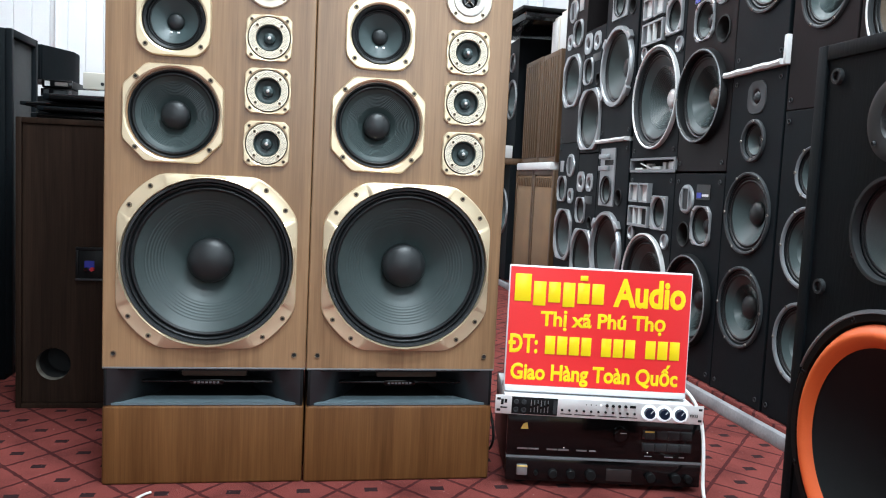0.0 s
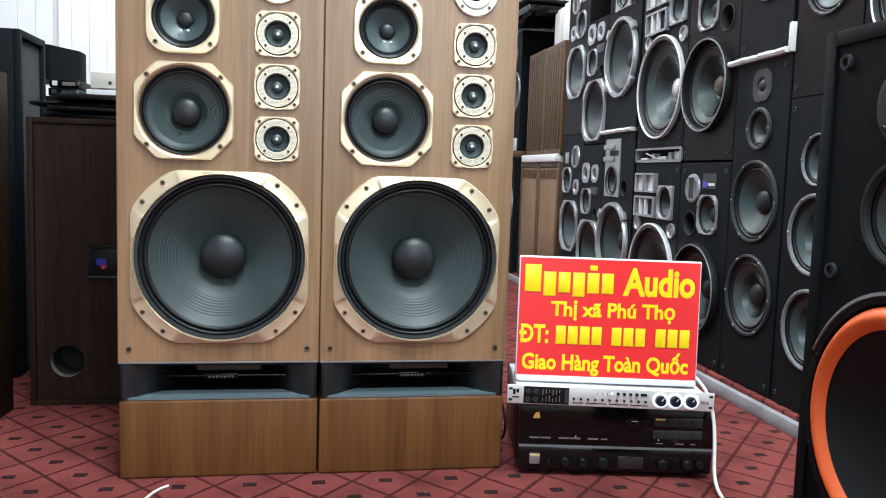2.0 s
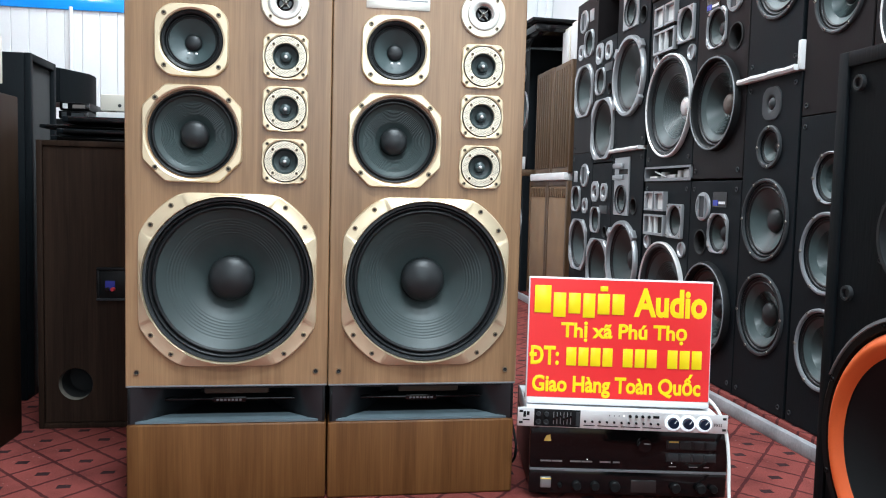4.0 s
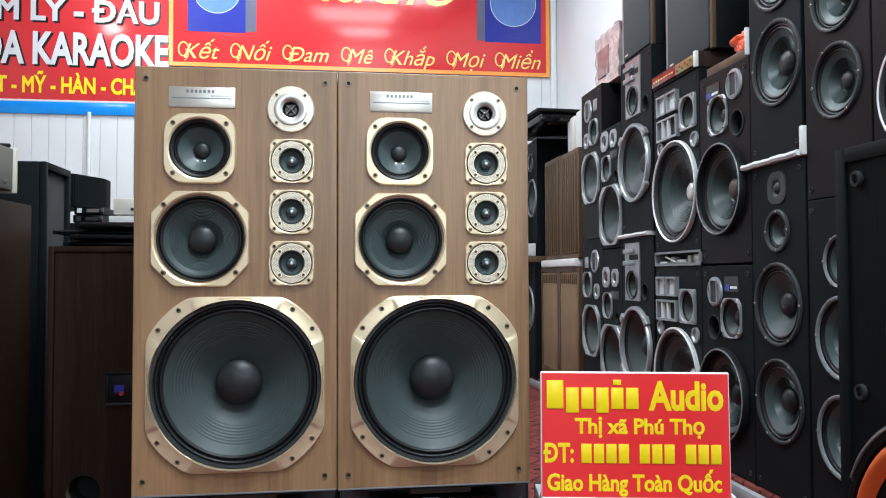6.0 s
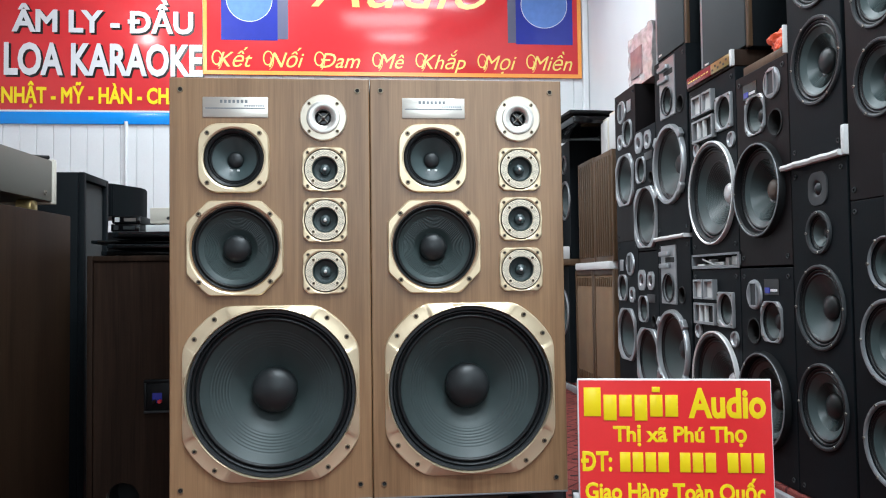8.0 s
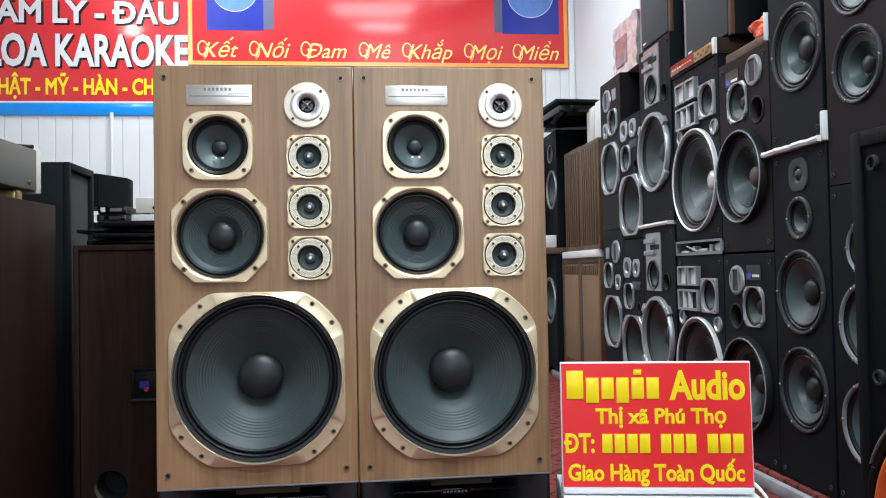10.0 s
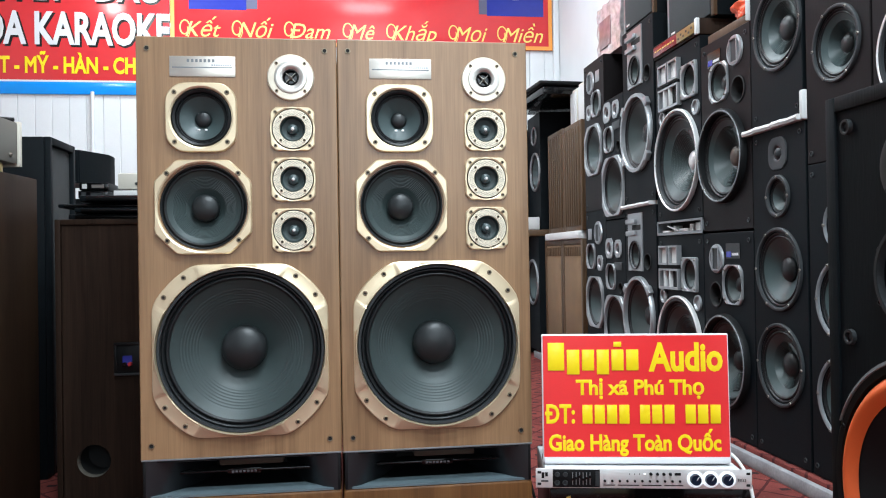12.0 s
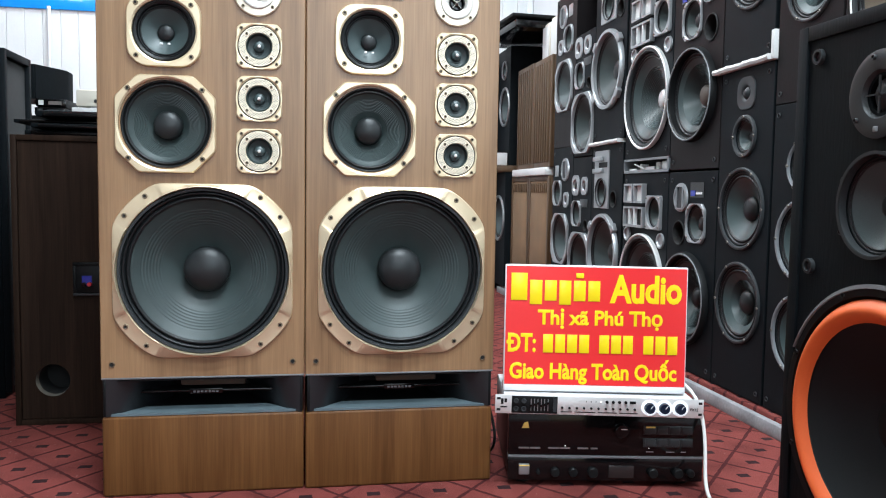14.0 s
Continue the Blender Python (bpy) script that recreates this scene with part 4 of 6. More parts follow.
# ---- the black speaker with the orange surround, close to the camera ----
def orange_speaker():
    BX, BY, w, h = 1.04, -0.934, 0.334, 0.900
    sp = thing("orange_ring_speaker", Matrix.Translation((BX, BY, 0)) @ pose(0, 0, 0, 0, 0, -90), "black three-way speaker with an orange rubber woofer surround", "speaker")
    body = cabinet_body(sp, w, 0.36, h, BLACKASH, 0.0035, 0.002)
    body_open = [(0.147, 0.805, 0.019), (0.168, 0.448, 0.141)]
    for q in body_open:
        opened(body, *q)
    hub = body
    for x in (0.039, w - 0.039):
        for z in (0.861, 0.612, 0.06):
            part("grille_socket", lathe_bm([(0.0095, 0.0035), (0.009, -0.0015), (0.0062, -0.0015), (0.0055, 0.0028)], 20, tip=True), DARKGREY, hub, loc=(x, 0, z))
    cx = 0.168
    tw = part("tweeter", lathe_bm([(0.0465, 0.004), (0.047, -0.001), (0.040, -0.003), (0.026, -0.0015), (0.0235, 0.002), (0.019, 0.016)], 64), DARKGREY, sp, "black horn-loaded tweeter", (0.147, 0, 0.805))
    part("dome", lathe_bm([(0.018, 0.009), (0.012, 0.004), (0.0005, 0.002)], 24, tip=True), DARKGREY, tw)
    part("guard_bar", box_bm(-0.022, 0.022, -0.001, 0.0006, -0.0008, 0.0008), DARKGREY, tw)
    part("guard_bar", box_bm(-0.001, 0.001, -0.001, 0.001, -0.02, 0.02), DARKGREY, tw)
    part("badge", box_bm(-0.0035, 0.0035, -0.0042, -0.002, -0.040, -0.034, 0.001), MIDGREY, tw)
    screws(tw, [(0.04 * math.cos(radians(a)), 0.04 * math.sin(radians(a))) for a in (100, 220, 340)], 0.003, -0.003, DARKGREY)
    md = driver(body, 0.151, 0.687, 0.0575, DARKGREY, "midrange", None, 0.006, 0.06, CONEGREY, CAP, 0.26, 0.28, 0.12, n=72)
    screws(md, [(-0.057, 0.027), (-0.057, -0.031), (0.057, 0.027), (0.057, -0.031)], 0.004, 0.002, DARKGREY)
    wf = part("woofer", lathe_bm([(0.1555, 0.004), (0.1545, -0.003), (0.151, -0.0055), (0.143, -0.005), (0.139, 0.006)], 96), BLACKPLASTIC, sp, "woofer with a thick orange roll surround", (cx, 0, 0.448))
    rows = [(0.1395 - 0.0255 * k / 12, -0.002 - 0.010 * math.sin(math.pi * k / 12)) for k in range(13)]
    part("surround", lathe_bm(rows, 96), ORANGE, wf, "orange rubber roll")
    part("cone", lathe_bm([(0.1145, -0.002)] + [(0.114 - 0.076 * f / 10, 0.05 * (f / 10) ** 0.9) for f in range(11)], 80), BLACKCONE, wf)
    bm = bmesh.new()
    rows = []
    for k in range(25):
        a = radians(38 + 118 * k / 24)
        wd = 0.0035 * math.sin(math.pi * k / 24) + 0.0006
        rows.append([bm.verts.new((r * math.cos(a), y, r * math.sin(a))) for r, y in ((0.1555, -0.0015), (0.1556, -0.0062), (0.1554 - wd, -0.0068), (0.1545 - wd, -0.0045))])
    for p, q in zip(rows, rows[1:]):
        for c in range(3):
            bm.faces.new((p[c], q[c], q[c + 1], p[c + 1]))
    part("torn_gasket_edge", bm, MIDGREY, wf, "grey torn edge of the gasket")
    part("dust_cap", lathe_bm([(0.042, 0.046), (0.034, 0.03), (0.018, 0.022), (0.0005, 0.02)], 40, tip=True), BLACKCONE, wf)
    screws(wf, [(0.148 * math.cos(radians(a)), 0.148 * math.sin(radians(a))) for a in range(22, 382, 45)], 0.0036, -0.004, BLACKPLASTIC)


orange_speaker()


# J: brown-black speaker with a tan mesh cone beside the last tower
sp, body, at = wall_speaker(0.055, -0.30, 0.055, 0.98, BLACKASH, "plain black speaker at the end of the platform")
corner_sockets(body, 0.355, 0.925)
sp, body, at = wall_speaker(0.055, -0.30, 0.985, 1.52, BROWNBLACK, "brown-black speaker with a tan mesh woofer")
driver(body, *at(-0.125, 1.20), 0.15, DARKGREY, "woofer", None, 0.01, 0.08, surface("tan_mesh", (0.07, 0.05, 0.03), 0.6, 0.0, 0.3, 60, 0.5, 900), CAP, 0.22, 0.3, 0.12)
part("bright_rim", lathe_bm([(0.1525, 0), (0.152, -0.011), (0.147, -0.012), (0.144, -0.009)], 72), SILVER, sp, loc=(0.18, 0, 0.215))
corner_sockets(body, 0.355, 0.535)


# ---- slatted brown speakers at the far end ----
def slat_speaker(yl, yr, z0, z1, label, upper):
    sp = thing("slatted_speaker", Matrix.Translation((SX, yl, z0)) @ pose(0, 0, 0, 0, 0, -90), label, "speaker", "brown slatted speakers")
    w, h = yl - yr, z1 - z0
    part("body", box_bm(0, w, 0.014, 0.34, 0, h, 0.003), OAKSLAT, sp)
    for a, c in ((0, 0.03), (w - 0.03, w)):
        part("edge_strip", box_bm(a, c, 0.0, 0.016, 0, h, 0.003), OAKSLAT, sp)
    part("edge_strip", box_bm(0.03, w - 0.03, 0.0, 0.016, h - 0.03, h, 0.003), OAKSLAT, sp)
    part("edge_strip", box_bm(0.03, w - 0.03, 0.0, 0.016, 0, 0.03, 0.003), OAKSLAT, sp)
    if upper:
        # thin sheet whose dark colour stands in for shade between the slats
        part("slat_shadow_board", box_bm(0.031, w - 0.031, 0.010, 0.0138, 0.031, h - 0.031), DARKBROWN, sp, "board behind the slats, coloured dark for the shade between them")
        n = 7
        for k in range(n):
            x = 0.045 + (w - 0.09) * k / (n - 1)
            part("slat", box_bm(x - 0.009, x + 0.009, -0.010, 0.016, 0.03, h - 0.03, 0.004), OAKSLAT, sp)
            if k < n - 1:
                g = (w - 0.09) / (n - 1)
                for z_end, way in ((h - 0.03, -1), (0.03, 1)):
                    bm = bmesh.new()
                    arc = [(x + g / 2 + g * 0.5 * math.cos(a), z_end + way * 0.06 - way * 0.045 * math.sin(a)) for a in (0, 0.5, 1.05, 1.57, 2.1, 2.64, 3.14)]
                    fr = [bm.verts.new((px, -0.002, pz)) for px, pz in arc + [(x, z_end), (x + g, z_end)]]
                    bk = [bm.verts.new((v.co.x, 0.016, v.co.z)) for v in fr]
                    bm.faces.new(fr), bm.faces.new(bk[::-1])
                    for i in range(9):
                        bm.faces.new((fr[i], fr[(i + 1) % 9], bk[(i + 1) % 9], bk[i]))
                    part("arched_fret", bm, OAKSLAT, sp)
    else:
        part("grille_panel", box_bm(0.034, w - 0.034, 0.004, 0.016, 0.034, h - 0.034, 0.003), surface("brown_cloth", (0.19, 0.115, 0.06), 0.85, 0, 0.2, 40, 0.5, 900), sp, "brown cloth grille panel")
        for zz in (h - 0.10, 0.05):
            for k in range(9):
                x = 0.05 + (w - 0.1) * k / 8
                part("fret", box_bm(x - 0.006, x + 0.006, -0.003, 0.006, zz, zz + 0.055, 0.002), OAKSLAT, sp)


slat_speaker(3.300, 2.936, 0.848, 1.490, "brown wooden speaker with upright slats", True)
slat_speaker(2.930, 2.572, 0.848, 1.484, "brown wooden speaker with upright slats", True)
slat_speaker(3.415, 3.003, 0.055, 0.800, "brown cloth-fronted wooden speaker with fretted edges", False)
slat_speaker(2.997, 2.585, 0.055, 0.800, "brown cloth-fronted wooden speaker with fretted edges", False)
solid("foam_strip", box_bm(1.80, 2.1, 2.60, 3.34, 0.801, 0.847, 0.008), FOAM, "white foam strip between the brown speakers", "packing")


def far_speaker(x, yl, yr, z0, z1, spots, label, mat=None):
    sp = thing("far_speaker", Matrix.Translation((x, yl, z0)) @ pose(0, 0, 0, 0, 0, -90), label, "speaker", "dark speakers by the back wall")
    body = cabinet_body(sp, yl - yr, 0.36, z1 - z0, mat or BLACKASH)
    for dx, z, r in spots:
        driver(body, dx, z - z0, r, GREYPLASTIC, "woofer", None, 0.01, 0.13, CONEGREY, CAP, 0.28, 0.36, 0.13, n=48)
    return body


far_speaker(1.80, 3.78, 3.43, 0.882, 1.68, [(0.215, 1.283, 0.135), (0.20, 1.533, 0.065)], "black speaker with grey-rimmed drivers by the back wall")
far_speaker(1.78, 3.80, 3.43, 0.055, 0.836, [(0.20, 0.52, 0.16)], "black speaker with a silver-rimmed woofer on the platform")
far_speaker(1.62, 4.24, 3.84, 0.0, 0.80, [(0.19, 0.56, 0.15)], "black speaker standing on the carpet by the wall")
far_speaker(1.62, 4.24, 3.84, 0.86, 1.62, [(0.2, 1.18, 0.14), (0.2, 1.44, 0.06)], "black speaker on a brown shelf board")
solid("shelf_board", box_bm(1.58, 2.0, 3.83, 4.26, 0.802, 0.858, 0.004), OAKSLAT, "brown wooden shelf board", "shelf")
solid("spacer_board", box_bm(1.68, 2.10, 3.425, 3.80, 0.838, 0.880, 0.004), OAKSLAT, "brown wooden spacer board between speakers", "board")
solid("small_carton", box_bm(1.70, 1.79, 3.43, 3.52, 0.881, 0.965, 0.004), FOAM, "small white carton on the brown board", "box")
# flat black lids lying over the far speakers
lid = thing("turntable_lid", pose(1.92, 3.18, 1.682, 0, 0, 4), "flat black lid resting on the far speakers", "lid")
part("top", box_bm(-0.30, 0.24, -0.35, 0.42, 0.055, 0.075, 0.006), BLACKPLASTIC, lid)
part("rim", box_bm(-0.27, 0.22, -0.32, 0.40, 0.0, 0.055, 0.01), BLACKGLOSS, lid)
for k, yy in enumerate((2.60, 2.76)):
    bx = thing("cream_box", pose(1.86, yy, 1.48), "cream metal case standing on a slatted speaker", "case", "cream cases")
    part("case", box_bm(0, 0.22, 0, 0.13, 0, 0.235 - 0.012 * k, 0.006), BEIGE, bx)
    part("front_panel", box_bm(-0.006, 0.002, 0.008, 0.122, 0.01, 0.215 - 0.012 * k, 0.002), FOAM, bx)


# ---- things on top of and between the stacks ----
def grille_box(yl, yr, z0, z1, x0, label):
    sp = thing("grille_speaker", Matrix.Translation((x0, yl, z0)) @ pose(0, 0, 0, 0, 0, -90), label, "speaker", "grilled speakers on top")
    w, h = yl - yr, z1 - z0
    part("body", box_bm(0, w, 0.012, 0.30, 0, h, 0.003), BLACKASH, sp)
    part("side_frame", box_bm(w - 0.022, w + 0.001, -0.002, 0.014, 0, h, 0.002), OAKSLAT, sp)
    part("side_frame", box_bm(-0.001, 0.022, -0.002, 0.014, 0, h, 0.002), GREYPLASTIC, sp)
    part("grille_cloth", box_bm(0.024, w - 0.024, -0.006, 0.012, 0.008, h - 0.01, 0.005), surface("dark_grille_cloth", (0.032, 0.036, 0.038), 0.9, 0, 0.15, 30, 0.6, 1100), sp, "dark grey cloth grille")
    part("badge", box_bm(0.05, 0.085, -0.0085, -0.005, 0.022, 0.03), SILVER, sp)


grille_box(1.872, 1.505, 1.772, 2.25, 1.83, "dark cloth-fronted speaker on top of the stack")
grille_box(1.43, 1.005, 1.612, 2.12, 1.86, "dark cloth-fronted speaker with wooden edge on the receiver")

rc = thing("red_front_receiver", Matrix.Translation((SX - 0.012, 1.476, 1.547)) @ pose(0, 0, 0, 0, 0, -90), "flat receiver with a red and gold dial front", "receiver")
part("case", box_bm(0, 0.436, 0.006, 0.30, 0, 0.062, 0.003), DARKWOOD, rc)
part("end_cap", box_bm(0.418, 0.437, -0.004, 0.01, 0, 0.062, 0.002), FOAM, rc)
part("dial", box_bm(0.012, 0.25, -0.002, 0.008, 0.010, 0.052, 0.001), surface("dial_red", (0.17, 0.008, 0.010), 0.25), rc, "red dial glass")
part("dial_gold", box_bm(0.251, 0.415, -0.002, 0.008, 0.010, 0.052, 0.001), surface("dial_gold", (0.24, 0.165, 0.05), 0.3, 0.4, 0.3, 30, 0.1, 200), rc, "gold dial part")
for k in range(8):
    part("dial_mark", box_bm(0.03 + k * 0.026, 0.045 + k * 0.026, -0.0028, -0.0015, 0.028, 0.033), PRINTGOLD, rc)
for k in range(6):
    part("dial_mark", box_bm(0.262 + k * 0.024, 0.275 + k * 0.024, -0.0028, -0.0015, 0.020 + 0.012 * (k % 2), 0.028 + 0.012 * (k % 2)), DARKGREY, rc)

solid("wooden_top", box_bm(1.83, 2.12, 0.68, 1.0, 1.492, 1.525, 0.004), OAKSLAT, "brown wooden board on the brown-black speaker", "board")

# silver tuner wedged between the two horn speakers
tn = thing("silver_tuner", Matrix.Translation((SX - 0.006, 1.476, 0.786)) @ pose(0, 0, 0, 0, 0, -90), "stripped silver tuner chassis wedged between speakers", "tuner")
bm = box_bm(0, 0.44, 0, 0.28, 0, 0.006)
box_bm(0, 0.44, 0, 0.006, 0.051, 0.060, bm=bm)
box_bm(0, 0.44, 0, 0.006, 0.006, 0.012, bm=bm)
box_bm(0.425, 0.44, -0.002, 0.28, 0, 0.060, bm=bm)
box_bm(0, 0.006, 0, 0.28, 0, 0.060, bm=bm)
part("chassis", bm, MIDGREY, tn)
# black block stands in for the shade inside the open chassis
part("dark_inside", box_bm(0.007, 0.424, 0.06, 0.26, 0.007, 0.055), BLACKHOLE, tn)
for k, (a, c, h) in enumerate(((0.03, 0.10, 0.012), (0.13, 0.15, 0.03), (0.17, 0.25, 0.018), (0.26, 0.29, 0.034), (0.30, 0.41, 0.038))):
    part("circuit_part", box_bm(a, c, 0.012 + 0.006 * k, 0.05, 0.008, 0.008 + h, 0.002), SILVER if k % 2 == 0 else FOAM, tn)
bm = box_bm(0.09, 0.20, 0.008, 0.013, 0.026, 0.031)
bmesh.ops.rotate(bm, verts=bm.verts, cent=(0.14, 0.01, 0.03), matrix=Matrix.Rotation(radians(12), 3, "Y"))
part("strut", bm, SILVER, tn)


def foam(name, y0, y1, z0, z1, drop, label, x0=1.80):
    """A soft foam strip that sags a little along its length."""
    bm = bmesh.new()
    n = 14
    rows = []
    for k in range(n + 1):
        f = k / n
        y = y0 + (y1 - y0) * f
        w = 0.004 * math.sin(f * 17) + 0.003 * math.sin(f * 41)
        dz = drop * (1 - f)
        rows.append([bm.verts.new(p) for p in ((x0 + w, y, z0 - dz), (x0 + w - 0.004, y, (z0 + z1) / 2 - dz), (x0 + w, y, z1 - dz), (2.0, y, z1), (2.0, y, z0))])
    for a, c in zip(rows, rows[1:]):
        for i in range(5):
            bm.faces.new((a[i], a[(i + 1) % 5], c[(i + 1) % 5], c[i]))
    bm.faces.new(rows[0]), bm.faces.new(rows[-1][::-1])
    return solid(name, bm, FOAM, label, "packing")


foam("foam_strip", 0.70, 0.365, 1.104, 1.121, 0.004, "white foam strip under the upper tower speaker")
foam("foam_strip", 1.885, 1.515, 0.927, 0.944, 0.004, "white foam strip under the cast-rim speaker")
solid("foam_strip", box_bm(1.806, 1.99, 0.3535, 0.3710, 1.104, 1.192, 0.005), FOAM, "upright white foam strip between tower speakers", "packing")


def crumple(name, m, size, material, label, category, seed, folds=0.25):
    bm = bmesh.new()
    bmesh.ops.create_icosphere(bm, subdivisions=4, radius=0.5)
    for v in bm.verts:
        n = noise.noise(v.co * 3.1 + Vector((seed, 0, 0))) + 0.5 * abs(noise.noise(v.co * 7 + Vector((0, seed, 0))))
        v.co *= 1 + folds * n
        v.co = Vector((v.co.x * size[0], v.co.y * size[1], max(v.co.z, -0.38) * size[2]))
    ob = solid(name, bm, material, label, category, m=m)
    for p in ob.data.polygons:
        p.use_smooth = False
    return ob


ORANGEBAG = surface("orange_film", (0.85, 0.10, 0.03), 0.35, 0, 0.1, 30, 0.3, 60)
crumple("plastic_bag", pose(1.86, 0.748, 1.556), (0.07, 0.13, 0.082), ORANGEBAG, "crumpled orange plastic bag on the speaker", "bag", 3.3, 0.55)
solid("paper_slip", box_bm(1.81, 1.86, 0.676, 0.682, 1.492, 1.585, 0.001), FOAM, "white paper slip beside the orange bag", "paper")

FILM = surface("wrapped_carton_film", (0.56, 0.53, 0.53), 0.2, 0.35, 0.5, 90, 1.0, 40)
wp = thing("wrapped_parcel", Matrix.Translation((1.86, 2.37, 1.757)) @ pose(0, 0, 0, 0, 0, -90), "red and white carton wrapped in crinkled clear film", "parcel")
bm = bmesh.new()
bmesh.ops.create_cube(bm, size=1, matrix=Matrix.LocRotScale((0.18, 0.11, 0.14), None, (0.36, 0.22, 0.28)))
bmesh.ops.subdivide_edges(bm, edges=bm.edges[:], cuts=14, use_grid_fill=True)
for v in bm.verts:
    if v.co.z > 0.005:
        v.co += Vector((noise.noise(v.co * 23), noise.noise(v.co * 23 + Vector((5, 0, 0))), 0.6 * noise.noise(v.co * 19 + Vector((0, 7, 0))))) * 0.012
part("carton", bm, FILM, wp)
bm = box_bm(0.05, 0.22, -0.006, 0.004, 0.05, 0.20, 0.002)
part("red_print", bm, surface("faded_red_print", (0.26, 0.15, 0.15), 0.25, 0, 0.4, 40, 0.6, 30), wp, "faded red print under the film")


# ---- the amplifiers and the shop sign ----
AX, AY, AT = 0.917, -0.047, -9.2
amp = thing("stereo_amplifier", pose(AX, AY, 0, 0, 0, AT), "glossy black stereo amplifier standing on the carpet", "amplifier")
AW, AH, A0 = 0.465, 0.178, 0.014
part("case", box_bm(0.004, AW - 0.004, 0.018, 0.40, A0, AH, 0.003), BLACKPLASTIC, amp)
part("front_panel", box_bm(0.0, AW, 0.0, 0.02, A0 + 0.062, AH, 0.003), BLACKGLOSS, amp, "glossy black front panel")
part("lower_panel", box_bm(0.0, AW, 0.002, 0.02, A0, A0 + 0.056, 0.003), BLACKGLOSS, amp)
part("trim_strip", box_bm(0.0, AW, -0.001, 0.02, A0 + 0.056, A0 + 0.062, 0.001), MIDGREY, amp, "grey metal trim strip")
for x in (0.04, AW - 0.04):
    for y in (0.05, 0.36):
        part("foot", lathe_bm([(0.0005, -0.007), (0.018, -0.007), (0.02, 0.007), (0.0005, 0.007)], 20), RUBBER, amp, loc=(x, y, 0.007)).rotation_euler = (radians(90), 0, 0)
for k in range(2):
    x = AW - 0.145
    part("button_row_plate", box_bm(x, x + 0.118, -0.0012, 0.003, 0.128 - k * 0.030, 0.150 - k * 0.030, 0.001), surface("smoked_button", (0.03, 0.034, 0.036), 0.25), amp)
    for j in range(4):
        part("button", box_bm(x + 0.004 + j * 0.029, x + 0.028 + j * 0.029, -0.004, 0.0, 0.131 - k * 0.030, 0.1475 - k * 0.030, 0.001), DARKGREY, amp)
part("button_lamp", box_bm(AW - 0.140, AW - 0.118, -0.0046, -0.0038, 0.1455, 0.149), PRINTGOLD, amp)
kb = part("volume_knob", lathe_bm([(0.017, 0.002), (0.0165, -0.010), (0.0145, -0.012), (0.0005, -0.012)], 32, tip=True), BLACKGLOSS, amp, "glossy black volume knob", (0.268, 0, 0.138))
# silver bar painted in as the highlight on the glossy knob
part("knob_glint", box_bm(-0.004, 0.011, -0.0135, -0.0118, 0.005, 0.0065), SILVER, kb)
bm = bmesh.new()
q = [bm.verts.new(p) for p in ((0.031, -0.0008, 0.141), (0.049, -0.0008, 0.141), (0.046, -0.0008, 0.157), (0.037, -0.0008, 0.154))]
bm.faces.new(q)
part("gold_mark", bm, PRINTGOLD, amp, "small gold maker's mark")
for x0, x1 in ((0.025, 0.05), (0.052, 0.076), (0.095, 0.12), (0.122, 0.147), (0.165, 0.19), (0.196, 0.212)):
    part("legend_bar", box_bm(x0, x1, -0.0012, 0.001, 0.092, 0.0955), GREYPLASTIC, amp)
for x0, x1 in ((AW - 0.137, AW - 0.12), (AW - 0.09, AW - 0.07), (AW - 0.055, AW - 0.043)):
    part("legend_bar", box_bm(x0, x1, -0.0012, 0.001, 0.086, 0.088), GREYPLASTIC, amp)
part("indicator", box_bm(0.1345, 0.1362, -0.0016, 0.001, 0.0985, 0.1000), LED, amp)
part("indicator", box_bm(AW - 0.1315, AW - 0.1300, -0.0016, 0.001, 0.0950, 0.0963), LED, amp)
part("power_button", box_bm(0.026, 0.051, -0.006, 0.004, 0.030, 0.055, 0.002), GREYPLASTIC, amp, "square grey power button")
part("power_mark", box_bm(0.026, 0.051, -0.0068, -0.0058, 0.051, 0.054), PRINTGOLD, amp)
for x, r in ((0.072, 0.005), (0.112, 0.011), (0.155, 0.011), (0.202, 0.013), (0.345, 0.012), (0.405, 0.012), (0.435, 0.009)):
    part("tone_knob", lathe_bm([(r, 0.004), (r * 0.96, -0.008), (r * 0.8, -0.010), (0.0005, -0.010)], 24, tip=True), BLACKPLASTIC, amp, loc=(x, 0, 0.036))
part("display_window", box_bm(0.24, 0.30, -0.0005, 0.004, 0.022, 0.052, 0.001), surface("smoked_window", (0.02, 0.018, 0.018), 0.15), amp)

KNOBBLUE = surface("blue_black_knob", (0.012, 0.022, 0.045), 0.2, 0.3, 0.1, 30, 0.0)
mx = thing("rack_mixer", pose(0.875, -0.080, 0.187, 0, 0.8, -9.4), "silver rack effects mixer lying on the amplifier", "mixer")
MW, MH = 0.483, 0.044
part("faceplate", box_bm(0, MW, 0, 0.004, 0, MH, 0.0015), SILVER, mx, "brushed silver faceplate")
part("chassis", box_bm(0.022, MW - 0.022, 0.004, 0.22, 0.001, MH - 0.002, 0.002), WHITEPAINT, mx)
for x in (0.045, MW - 0.045):
    for y in (0.03, 0.19):
        part("foot", box_bm(x - 0.01, x + 0.01, y - 0.01, y + 0.01, -0.0095, 0.002, 0.002), RUBBER, mx)
for x in (0.008, MW - 0.008):
    for z in (0.009, MH - 0.009):
        part("rack_slot", box_bm(x - 0.0045, x + 0.0045, -0.0006, 0.001, z - 0.003, z + 0.003, 0.001), BLACKHOLE, mx)
